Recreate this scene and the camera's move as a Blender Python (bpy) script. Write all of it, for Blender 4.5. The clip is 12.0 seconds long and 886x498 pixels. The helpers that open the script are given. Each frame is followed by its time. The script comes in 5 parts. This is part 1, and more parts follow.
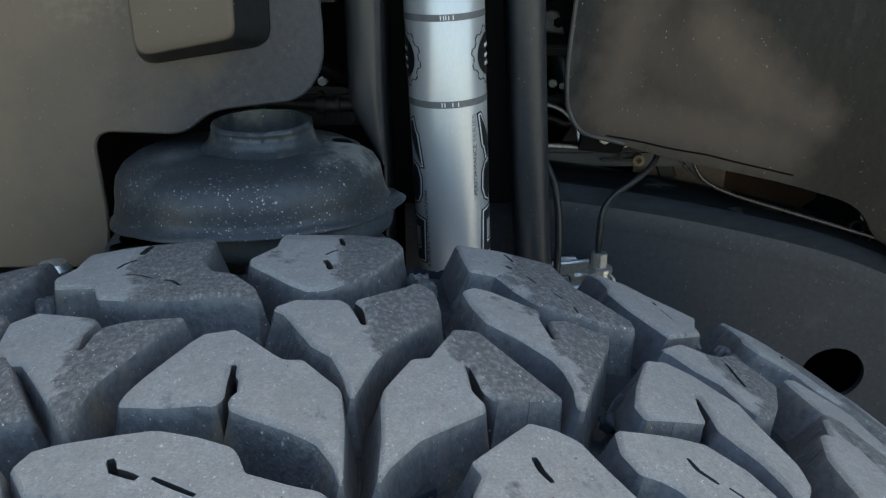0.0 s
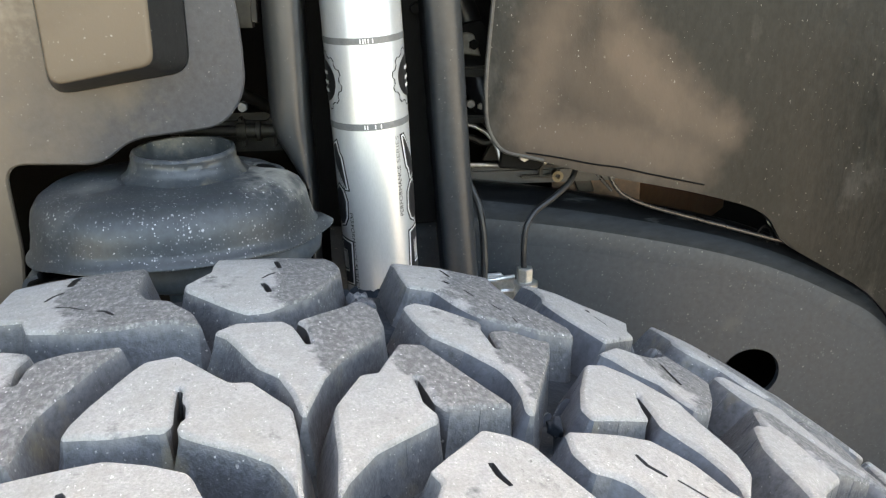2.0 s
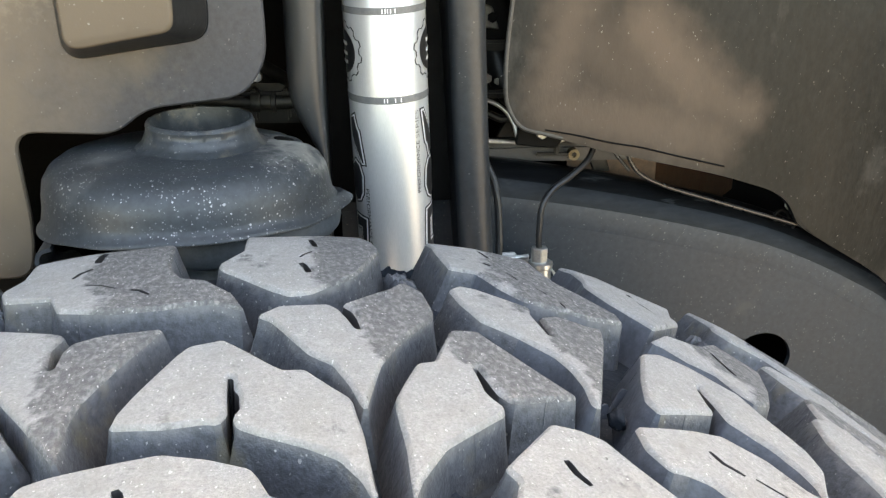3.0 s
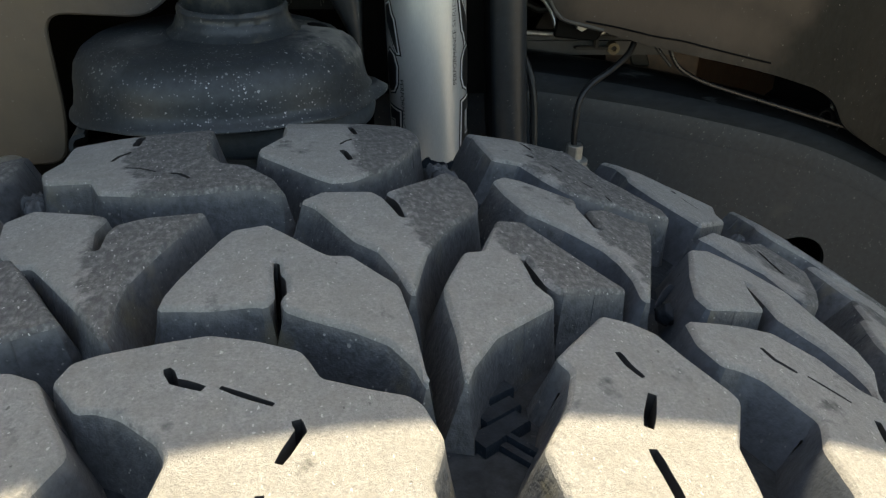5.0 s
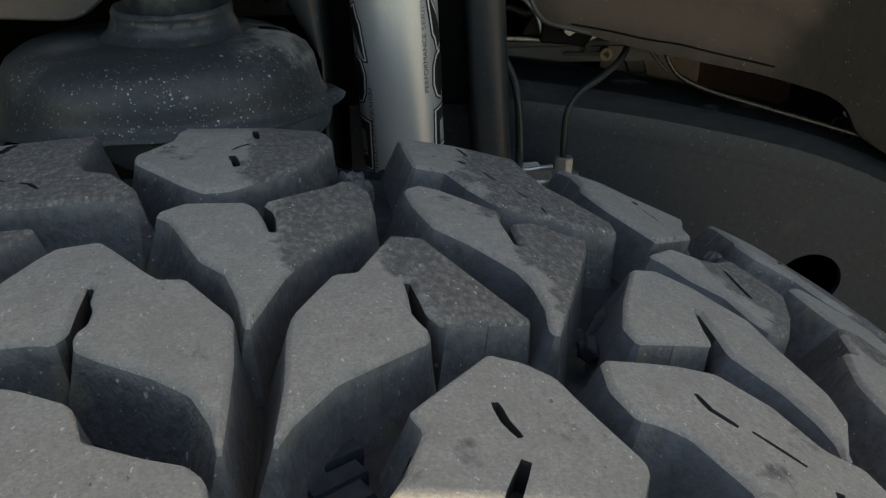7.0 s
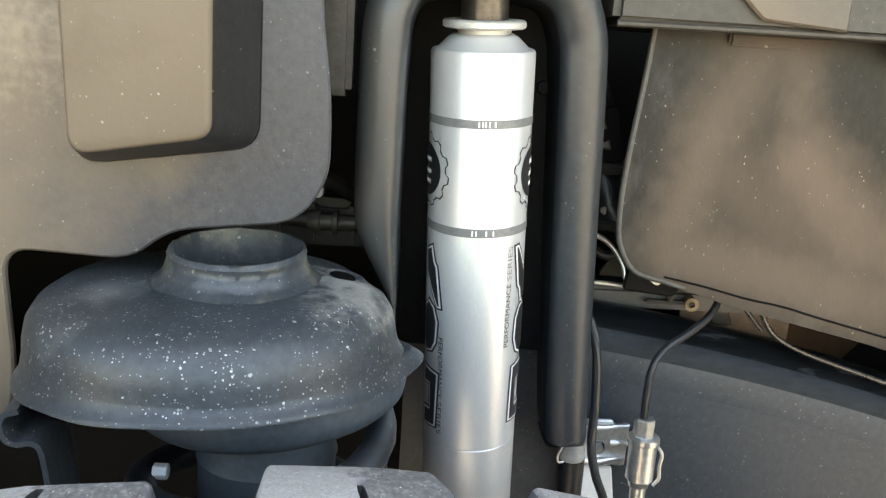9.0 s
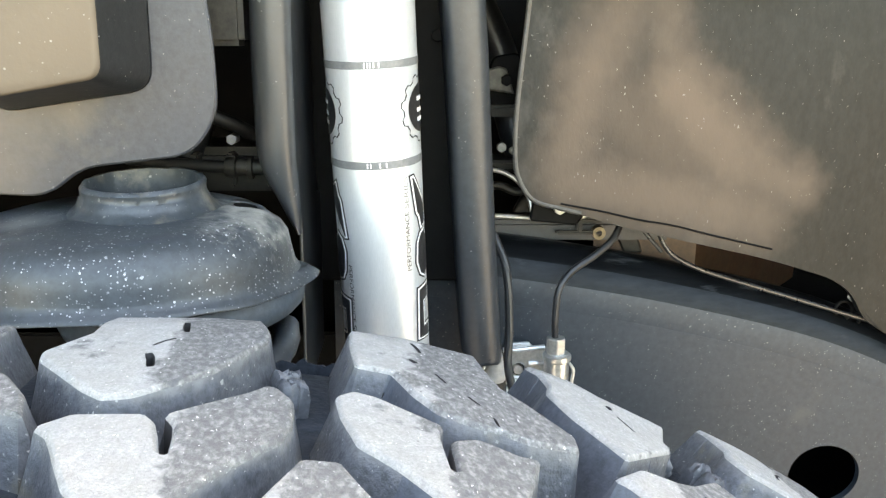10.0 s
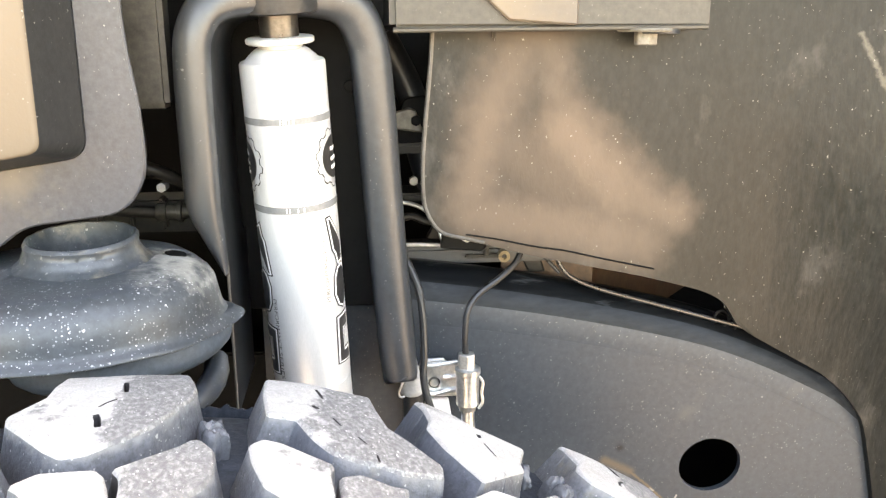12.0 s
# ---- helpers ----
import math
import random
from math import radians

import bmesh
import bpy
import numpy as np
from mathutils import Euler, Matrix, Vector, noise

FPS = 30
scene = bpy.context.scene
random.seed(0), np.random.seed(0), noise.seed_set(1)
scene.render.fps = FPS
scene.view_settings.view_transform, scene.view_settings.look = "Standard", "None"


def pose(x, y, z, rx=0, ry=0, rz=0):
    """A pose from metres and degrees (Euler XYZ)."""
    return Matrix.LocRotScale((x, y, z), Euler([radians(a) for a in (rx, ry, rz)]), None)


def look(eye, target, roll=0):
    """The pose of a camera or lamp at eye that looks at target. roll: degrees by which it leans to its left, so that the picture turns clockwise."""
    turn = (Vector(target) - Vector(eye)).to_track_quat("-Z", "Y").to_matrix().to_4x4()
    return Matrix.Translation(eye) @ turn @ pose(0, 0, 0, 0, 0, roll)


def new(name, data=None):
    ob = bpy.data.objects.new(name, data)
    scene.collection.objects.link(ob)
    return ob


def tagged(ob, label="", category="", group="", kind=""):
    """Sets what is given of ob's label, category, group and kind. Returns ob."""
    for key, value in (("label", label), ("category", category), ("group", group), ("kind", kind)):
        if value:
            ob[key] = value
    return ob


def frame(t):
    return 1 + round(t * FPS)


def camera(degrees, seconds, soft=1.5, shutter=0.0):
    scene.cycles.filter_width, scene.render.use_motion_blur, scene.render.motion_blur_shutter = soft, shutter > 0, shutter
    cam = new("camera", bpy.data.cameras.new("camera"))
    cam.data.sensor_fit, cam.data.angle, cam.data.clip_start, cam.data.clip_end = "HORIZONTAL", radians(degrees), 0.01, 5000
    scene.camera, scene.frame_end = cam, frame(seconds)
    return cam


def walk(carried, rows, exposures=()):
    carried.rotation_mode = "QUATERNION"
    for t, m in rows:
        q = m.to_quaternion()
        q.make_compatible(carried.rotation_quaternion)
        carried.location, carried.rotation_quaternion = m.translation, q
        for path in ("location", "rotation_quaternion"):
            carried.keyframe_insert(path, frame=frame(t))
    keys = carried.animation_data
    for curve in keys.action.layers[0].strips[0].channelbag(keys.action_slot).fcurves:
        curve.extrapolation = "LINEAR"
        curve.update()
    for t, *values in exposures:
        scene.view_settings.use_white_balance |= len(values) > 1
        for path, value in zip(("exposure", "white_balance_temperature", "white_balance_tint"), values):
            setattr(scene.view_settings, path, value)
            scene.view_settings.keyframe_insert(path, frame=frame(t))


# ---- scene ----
cam = camera(55.9, 12.0, soft=1.3)
PATH = [
    (0, (0.002, 0.001, 0.991), (-0.009, 1.883, 0.314), -0.1),
    (0.5, (0.007, -0.006, 0.991), (0.116, 1.871, 0.309), -0.2),
    (1, (0.011, -0.015, 0.99), (0.178, 1.877, 0.361), -0.5),
    (1.5, (0.023, -0.022, 0.991), (0.206, 1.869, 0.364), -0.9),
    (2, (-0.005, -0.002, 0.989), (0.182, 1.889, 0.367), -0.8),
    (2.5, (-0.016, 0.009, 0.999), (0.185, 1.894, 0.361), -0.3),
    (3, (-0.023, 0.012, 0.987), (0.192, 1.881, 0.309), 0.5),
    (3.5, (-0.033, 0.008, 0.986), (0.169, 1.821, 0.166), 0.9),
    (3.7, (-0.04, 0.01, 0.982), (0.158, 1.811, 0.137), 0.9),
    (5.3, (-0.025, 0.019, 0.982), (0.123, 1.799, 0.082), 1.0),
    (5.5, (-0.023, 0.021, 0.981), (0.123, 1.801, 0.081), 0.9),
    (6, (-0.022, 0.022, 0.981), (0.111, 1.801, 0.076), 0.6),
    (6.5, (-0.009, 0.016, 0.975), (0.104, 1.806, 0.089), 0.2),
    (7, (0.008, 0.049, 0.965), (0.089, 1.855, 0.109), -0.3),
    (7.5, (-0.007, 0.096, 0.988), (0.054, 1.935, 0.208), -0.1),
    (7.7, (-0.008, 0.106, 0.991), (0.046, 1.969, 0.27), 0.0),
    (9.3, (-0.031, 0.125, 0.983), (0.043, 2.069, 0.52), 4.2),
    (9.5, (-0.021, 0.112, 0.971), (0.055, 2.053, 0.495), 4.1),
    (10, (0.027, 0.074, 0.966), (0.079, 2.013, 0.478), 0.4),
    (10.5, (0.051, 0.071, 0.97), (0.076, 2.009, 0.476), -0.5),
    (11, (0.067, 0.071, 0.955), (0.204, 2.003, 0.458), -0.5),
    (11.5, (0.086, 0.074, 0.953), (0.273, 2.004, 0.463), -1.0),
    (11.7, (0.072, 0.059, 0.964), (0.3, 1.988, 0.486), -1.1),
    (11.8, (0.06, 0.054, 0.977), (0.302, 1.978, 0.486), -1.0),
    (12, (0.042, 0.027, 1.003), (0.234, 1.952, 0.496), -0.2),
]
EXPOSURES = [
    (0.0, 1.98, 7500, 2), (0.5, 3.42, 8500, 5), (1.0, 3.42, 8900, 7), (1.5, 3.45, 9200, 8), (2.5, 3.56, 9900, 9), (3.0, 3.46, 9900, 9), (3.5, 2.65, 9700, 7),
    (5.5, 1.66, 9100, 4), (6.0, 1.7, 9200, 4), (6.5, 1.6, 9300, 5), (7.0, 1.4, 9600, 5), (7.5, 3.2, 9900, 7), (9.5, 3.93, 10000, 8), (10.0, 4.17, 9800, 7),
    (10.5, 4.07, 9800, 6), (11.0, 4.05, 9600, 6), (11.5, 4.15, 10200, 8), (12.0, 4.75, 11300, 15)]
walk(cam, [(t, look(eye, target, roll)) for t, eye, target, roll in PATH], EXPOSURES)

# ---- light: clear sky, high sun from across the vehicle, so that its fender shades the wheel house ----
SUN_DIR = Vector((-0.12, -0.50, -0.86)).normalized()
sun_data = bpy.data.lights.new("sun", "SUN")
sun_data.energy, sun_data.angle, sun_data.color = 4.2, radians(0.5), (1.0, 0.93, 0.82)
sun = new("sun", sun_data)
sun.matrix_world = look((0, 0, 0), SUN_DIR)
world = bpy.data.worlds.new("sky")
scene.world = world
world.use_nodes = True
wn = world.node_tree
sky = wn.nodes.new("ShaderNodeTexSky")
sky.sky_type, sky.sun_disc, sky.dust_density = "NISHITA", False, 2.0
sky.sun_elevation = math.asin(-SUN_DIR.z)
sky.sun_rotation = math.atan2(-SUN_DIR.x, -SUN_DIR.y)
wn.links.new(sky.outputs[0], wn.nodes["Background"].inputs[0])
wn.nodes["Background"].inputs[1].default_value = 0.15


# ---- materials ----
def surface(name, c1, c2, rough=0.6, metal=0.0, big=6.0, fine=180.0, bump=0.15, grain=0.3, spots=None, spot_scale=260.0,
            spot_size=0.12, rough_var=0.15, patchy=None, stretch=None, film=None, splashes=(), gloss=0.5,
            streaks=(), dashes=None, ripple=None):
    """Two-scale mottled surface: c1/c2 blotches, fine grain, relief, optional dust spots and pale patches."""
    m = bpy.data.materials.new(name)
    m.use_nodes = True
    nt = m.node_tree
    n, l = nt.nodes, nt.links
    b = n["Principled BSDF"]
    co = n.new("ShaderNodeTexCoord")
    src = co.outputs["Object"]
    if stretch:
        mp = n.new("ShaderNodeMapping")
        mp.inputs["Scale"].default_value = stretch
        l.new(src, mp.inputs["Vector"])
        src = mp.outputs[0]

    def noise_at(scale, detail=4.0, rgh=0.6):
        t = n.new("ShaderNodeTexNoise")
        t.inputs["Scale"].default_value, t.inputs["Detail"].default_value, t.inputs["Roughness"].default_value = scale, detail, rgh
        l.new(src, t.inputs["Vector"])
        return t.outputs["Fac"]

    def ramp(fac, a, z):
        r = n.new("ShaderNodeMapRange")
        r.inputs["From Min"].default_value, r.inputs["From Max"].default_value = a, z
        l.new(fac, r.inputs["Value"])
        return r.outputs[0]

    def mix(fac, a, z, mode="MIX"):
        x = n.new("ShaderNodeMix")
        x.data_type, x.blend_type = "RGBA", mode
        for sock, v in ((x.inputs[0], fac), (x.inputs[6], a), (x.inputs[7], z)):
            if hasattr(v, "is_output"):
                l.new(v, sock)
            else:
                sock.default_value = v if isinstance(v, float) else (*v, 1.0)
        return x.outputs[2]

    nb, nf = noise_at(big), noise_at(fine, 3.0, 0.7)
    col = mix(ramp(nb, 0.35, 0.68), c1, c2)
    dark = tuple(v * (1 - grain) for v in c1)
    lite = tuple(min(1.0, v * (1 + grain)) for v in c2)
    col = mix(0.5, col, mix(ramp(nf, 0.32, 0.68), dark, lite))
    if patchy:
        col = mix(ramp(noise_at(patchy[1], 6.0, 0.65), patchy[2], patchy[2] + 0.12), col, patchy[0])
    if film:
        # a film of colour that thins out along x, with a ragged border: colour, start, end
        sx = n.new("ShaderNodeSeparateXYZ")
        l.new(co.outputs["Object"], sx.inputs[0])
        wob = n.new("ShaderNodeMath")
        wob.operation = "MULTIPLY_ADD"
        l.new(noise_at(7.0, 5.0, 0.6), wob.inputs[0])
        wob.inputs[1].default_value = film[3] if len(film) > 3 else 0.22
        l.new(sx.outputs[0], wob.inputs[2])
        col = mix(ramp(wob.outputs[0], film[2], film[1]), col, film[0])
    for splash in splashes:
        # a dried splash of dirt round a place: place, radius, colour, scale of its ragged border
        ds = n.new("ShaderNodeVectorMath")
        ds.operation = "DISTANCE"
        l.new(co.outputs["Object"], ds.inputs[0])
        ds.inputs[1].default_value = splash[0]
        sp = n.new("ShaderNodeMath")
        sp.operation = "MULTIPLY_ADD"
        l.new(noise_at(splash[3], 6.0 if splash[3] > 20 else 1.5, 0.55), sp.inputs[0])
        sp.inputs[1].default_value = splash[1] * 2.6
        l.new(ds.outputs["Value"], sp.inputs[2])
        col = mix(ramp(sp.outputs[0], splash[1] * 2.25, splash[1] * splash[4]), col, splash[2])
    for dust, wobble, lines in streaks:
        # dirt, scratches and painted reflections along lines: colour, wobble of the border, lines as ((x, z), (x, z),
        # radius, density)
        jog = n.new("ShaderNodeTexNoise")
        jog.inputs["Scale"].default_value, jog.inputs["Detail"].default_value = 1.3 / wobble, 5.0
        l.new(co.outputs["Object"], jog.inputs["Vector"])
        flat = n.new("ShaderNodeVectorMath")
        flat.operation = "MULTIPLY_ADD"
        l.new(jog.outputs["Color"], flat.inputs[0])
        flat.inputs[1].default_value = (wobble,) * 3
        l.new(co.outputs["Object"], flat.inputs[2])
        most = None
        for (ax, az), (bx, bz), radius, density in lines:
            def vec(op, first, second):
                t = n.new("ShaderNodeVectorMath")
                t.operation = op
                for sock, v in zip(t.inputs, (first, second)):
                    if isinstance(v, tuple):
                        sock.default_value = v
                    else:
                        l.new(v, sock)
                return t
            run = (bx - ax, 0.0, bz - az)
            start = (ax + wobble / 2, 0.0, az + wobble / 2)
            off = vec("MULTIPLY", vec("SUBTRACT", flat.outputs[0], start).outputs[0], (1.0, 0.0, 1.0)).outputs[0]
            t = n.new("ShaderNodeMath")
            t.operation, t.use_clamp = "MULTIPLY", True
            l.new(vec("DOT_PRODUCT", off, run).outputs["Value"], t.inputs[0])
            t.inputs[1].default_value = 1.0 / (run[0] ** 2 + run[2] ** 2)
            sc = n.new("ShaderNodeVectorMath")
            sc.operation = "SCALE"
            sc.inputs[0].default_value = run
            l.new(t.outputs[0], sc.inputs["Scale"])
            gap = vec("DISTANCE", off, sc.outputs[0]).outputs["Value"]
            r = n.new("ShaderNodeMapRange")
            r.interpolation_type = "SMOOTHSTEP"
            for k, v in (("From Min", radius), ("From Max", 0.0), ("To Min", 0.0), ("To Max", density)):
                r.inputs[k].default_value = v
            l.new(gap, r.inputs["Value"])
            if most is None:
                most = r.outputs[0]
            else:
                x = n.new("ShaderNodeMath")
                x.operation = "SMOOTH_MAX"
                x.inputs[2].default_value = 0.25 if radius > 0.01 else 0.0
                l.new(most, x.inputs[0])
                l.new(r.outputs[0], x.inputs[1])
                most = x.outputs[0]
        thin = n.new("ShaderNodeMath")
        thin.operation = "MULTIPLY"
        l.new(ramp(most, 0.1, 1.0) if lines[0][2] > 0.01 else most, thin.inputs[0])
        l.new(ramp(noise_at(15.0, 4.0, 0.55), -0.25, 0.5), thin.inputs[1])
        col = mix(thin.outputs[0], col, dust)
    if dashes:
        # short pale scratches, all leaning the same way: colour, cells per metre, length over width, lean in degrees, share left clean
        turn = n.new("ShaderNodeMapping")
        turn.inputs["Rotation"].default_value = (0.0, radians(dashes[3]), 0.0)
        turn.inputs["Scale"].default_value = (1.0, 0.0, dashes[2])
        l.new(co.outputs["Object"], turn.inputs["Vector"])
        v = n.new("ShaderNodeTexVoronoi")
        v.inputs["Scale"].default_value = dashes[1]
        l.new(turn.outputs[0], v.inputs["Vector"])
        sep = n.new("ShaderNodeSeparateColor")
        l.new(v.outputs["Color"], sep.inputs[0])
        lt = n.new("ShaderNodeMath")
        lt.operation = "LESS_THAN"
        l.new(v.outputs["Distance"], lt.inputs[0])
        l.new(ramp(sep.outputs[0], dashes[4], 1.6), lt.inputs[1])
        dim = n.new("ShaderNodeMath")
        dim.operation = "MULTIPLY"
        l.new(lt.outputs[0], dim.inputs[0])
        l.new(ramp(sep.outputs[1], -0.3, 1.0), dim.inputs[1])
        col = mix(dim.outputs[0], col, dashes[0])
    for scale, size, few in ((spot_scale * 0.8, spot_size, 0.72), (spot_scale * 1.9, spot_size * 1.3, 0.42)) if spots else ():
        # dried specks: a few larger ones, many fine ones, none quite round
        jig = n.new("ShaderNodeTexNoise")
        jig.inputs["Scale"].default_value, jig.inputs["Detail"].default_value = scale * 2.2, 3.0
        l.new(src, jig.inputs["Vector"])
        push = n.new("ShaderNodeVectorMath")
        push.operation = "MULTIPLY_ADD"
        l.new(jig.outputs["Color"], push.inputs[0])
        push.inputs[1].default_value = (0.55 / scale,) * 3
        l.new(src, push.inputs[2])
        v = n.new("ShaderNodeTexVoronoi")
        v.inputs["Scale"].default_value = scale
        l.new(push.outputs[0], v.inputs["Vector"])
        sep = n.new("ShaderNodeSeparateColor")
        l.new(v.outputs["Color"], sep.inputs[0])
        pw = n.new("ShaderNodeMath")
        pw.operation = "POWER"
        l.new(ramp(sep.outputs[0], few, 1.0), pw.inputs[0])
        pw.inputs[1].default_value = 1.6
        mm = n.new("ShaderNodeMath")
        mm.operation = "MULTIPLY"
        # thick in some places, nearly clean in others
        pat = n.new("ShaderNodeMath")
        pat.operation = "MULTIPLY"
        l.new(pw.outputs[0], pat.inputs[0])
        l.new(ramp(noise_at(34.0, 2.0, 0.5), 0.08, 0.66), pat.inputs[1])
        l.new(pat.outputs[0], mm.inputs[0])
        mm.inputs[1].default_value = size * 2.7
        lt = n.new("ShaderNodeMath")
        lt.operation = "LESS_THAN"
        l.new(v.outputs["Distance"], lt.inputs[0])
        l.new(mm.outputs[0], lt.inputs[1])
        dim = n.new("ShaderNodeMath")
        dim.operation = "MULTIPLY"
        l.new(lt.outputs[0], dim.inputs[0])
        l.new(ramp(sep.outputs[1], -0.2, 1.2), dim.inputs[1])
        col = mix(dim.outputs[0], col, spots)
    l.new(col, b.inputs["Base Color"])
    rr = n.new("ShaderNodeMapRange")
    rr.inputs["To Min"].default_value, rr.inputs["To Max"].default_value = max(0.05, rough - rough_var), min(1.0, rough + rough_var)
    l.new(nb, rr.inputs["Value"])
    l.new(rr.outputs[0], b.inputs["Roughness"])
    b.inputs["Metallic"].default_value = metal
    b.inputs["Specular IOR Level"].default_value = gloss
    if bump:
        bp = n.new("ShaderNodeBump")
        bp.inputs["Strength"].default_value, bp.inputs["Distance"].default_value = bump, 0.001
        l.new(nf, bp.inputs["Height"])
        l.new(bp.outputs[0], b.inputs["Normal"])
    if bump and ripple:
        # long shallow wrinkles leaning across the sheet, growing along x: cells per metre, length over width, lean, depth, x where they start and are full
        turn = n.new("ShaderNodeMapping")
        turn.inputs["Rotation"].default_value = (0.0, radians(ripple[2]), 0.0)
        turn.inputs["Scale"].default_value = (1.0, 0.3, 1.0 / ripple[1])
        l.new(co.outputs["Object"], turn.inputs["Vector"])
        t = n.new("ShaderNodeTexNoise")
        t.inputs["Scale"].default_value, t.inputs["Detail"].default_value, t.inputs["Roughness"].default_value = ripple[0], 4.0, 0.6
        l.new(turn.outputs[0], t.inputs["Vector"])
        sx = n.new("ShaderNodeSeparateXYZ")
        l.new(co.outputs["Object"], sx.inputs[0])
        grow = n.new("ShaderNodeMath")
        grow.operation = "MULTIPLY"
        l.new(t.outputs["Fac"], grow.inputs[0])
        l.new(ramp(sx.outputs[0], ripple[4], ripple[5]), grow.inputs[1])
        wrinkle = n.new("ShaderNodeBump")
        wrinkle.inputs["Strength"].default_value, wrinkle.inputs["Distance"].default_value = 1.0, ripple[3]
        l.new(grow.outputs[0], wrinkle.inputs["Height"])
        l.new(bp.outputs[0], wrinkle.inputs["Normal"])
        l.new(wrinkle.outputs[0], b.inputs["Normal"])
    return m


def worn_rubber(name, lo, hi):
    """Scuffed tread tops: smooth dusty areas against chipped, granular ones."""
    m = bpy.data.materials.new(name)
    m.use_nodes = True
    n, l = m.node_tree.nodes, m.node_tree.links
    b = n["Principled BSDF"]
    co = n.new("ShaderNodeTexCoord").outputs["Object"]

    def tex(kind, scale, **more):
        t = n.new(kind)
        t.inputs["Scale"].default_value = scale
        for k, v in more.items():
            t.inputs[k].default_value = v
        l.new(co, t.inputs["Vector"])
        return t

    def ramp(fac, a, z, lo=0.0, hi=1.0):
        t = n.new("ShaderNodeMapRange")
        for k, v in (("From Min", a), ("From Max", z), ("To Min", lo), ("To Max", hi)):
            t.inputs[k].default_value = v
        l.new(fac, t.inputs["Value"])
        return t.outputs[0]

    def mix(fac, a, z):
        t = n.new("ShaderNodeMix")
        t.data_type = "RGBA"
        for sock, v in ((t.inputs[0], fac), (t.inputs[6], a), (t.inputs[7], z)):
            if isinstance(v, (tuple, float)):
                sock.default_value = v if isinstance(v, float) else (*v, 1.0)
            else:
                l.new(v, sock)
        return t.outputs[2]

    wear = n.new("ShaderNodeAttribute")
    wear.attribute_name = "chip"
    more = n.new("ShaderNodeMath")
    more.operation = "MULTIPLY_ADD"
    l.new(wear.outputs["Fac"], more.inputs[0])
    more.inputs[1].default_value = 0.34
    l.new(tex("ShaderNodeTexNoise", 55.0, Detail=5.0, Roughness=0.65).outputs["Fac"], more.inputs[2])
    area = ramp(more.outputs[0], lo, hi)
    fine = tex("ShaderNodeTexNoise", 1350.0, Detail=4.0, Roughness=0.85).outputs["Fac"]
    blotch = tex("ShaderNodeTexNoise", 130.0, Detail=6.0, Roughness=0.7).outputs["Fac"]
    mp = n.new("ShaderNodeMapping")
    mp.inputs["Scale"].default_value = (1.15, 0.72, 1.0)
    l.new(co, mp.inputs["Vector"])
    ck = n.new("ShaderNodeTexNoise")
    for k, v in (("Scale", 560.0), ("Detail", 6.0), ("Roughness", 0.68), ("Distortion", 0.15)):
        ck.inputs[k].default_value = v
    l.new(mp.outputs[0], ck.inputs["Vector"])
    chips = ck.outputs["Fac"]
    jog = n.new("ShaderNodeVectorMath")
    jog.operation = "MULTIPLY_ADD"
    l.new(tex("ShaderNodeTexNoise", 900.0, Detail=3.0).outputs["Color"], jog.inputs[0])
    jog.inputs[1].default_value = (0.0016, 0.0016, 0.0016)
    l.new(mp.outputs[0], jog.inputs[2])

    def cells(scale):
        t = n.new("ShaderNodeTexVoronoi")
        t.inputs["Scale"].default_value = scale
        l.new(jog.outputs[0], t.inputs["Vector"])
        tone = n.new("ShaderNodeSeparateColor")
        l.new(t.outputs["Color"], tone.inputs[0])
        return t.outputs["Distance"], tone.outputs

    crumb, crumb_tone = cells(620.0)
    crumb_edge = ramp(crumb, 0.3, 0.75, 0.0, 0.75)
    # smooth areas: dusty grey, stained in large soft shapes
    smooth = mix(ramp(fine, 0.36, 0.66), (0.2, 0.202, 0.205), (0.36, 0.357, 0.351))
    smooth = mix(ramp(chips, 0.3, 0.55, 0.35, 0.0), smooth, (0.16, 0.161, 0.162))
    smooth = mix(ramp(blotch, 0.4, 0.68, 0.0, 0.6), smooth, (0.205, 0.201, 0.19))
    # torn areas: crumbs of every tone with dark seams between
    rough = mix(crumb_tone[0], (0.135, 0.137, 0.139), (0.225, 0.225, 0.22))
    rough = mix(crumb_edge, rough, (0.07, 0.072, 0.075))
    rough = mix(ramp(chips, 0.42, 0.6, 0.75, 0.0), rough, (0.065, 0.067, 0.07))
    rough = mix(ramp(chips, 0.57, 0.68, 0.0, 0.4), rough, (0.28, 0.28, 0.272))
    rough = mix(ramp(fine, 0.38, 0.62, 0.3, 0.0), rough, (0.08, 0.082, 0.085))
    col = mix(area, smooth, rough)
    for scale, cut, size, tone in ((1000.0, 0.7, 0.26, 0.48), (560.0, 0.9, 0.18, 0.5), (520.0, 0.93, 0.2, 0.12)):
        far, pick = cells(scale)
        lt = n.new("ShaderNodeMath")
        lt.operation = "LESS_THAN"
        l.new(far, lt.inputs[0])
        l.new(ramp(pick[0], cut, 1.0, 0.0, size), lt.inputs[1])
        col = mix(lt.outputs[0], col, (tone, tone * 0.99, tone * 0.97))
    l.new(col, b.inputs["Base Color"])
    l.new(ramp(chips, 0.3, 0.7, 0.85, 0.55), b.inputs["Roughness"])
    hgt = n.new("ShaderNodeMix")
    hgt.data_type = "FLOAT"
    l.new(area, hgt.inputs[0])
    l.new(fine, hgt.inputs[2])
    lump = n.new("ShaderNodeMath")
    lump.operation = "MULTIPLY_ADD"
    l.new(crumb_tone[0], lump.inputs[0])
    lump.inputs[1].default_value = 0.5
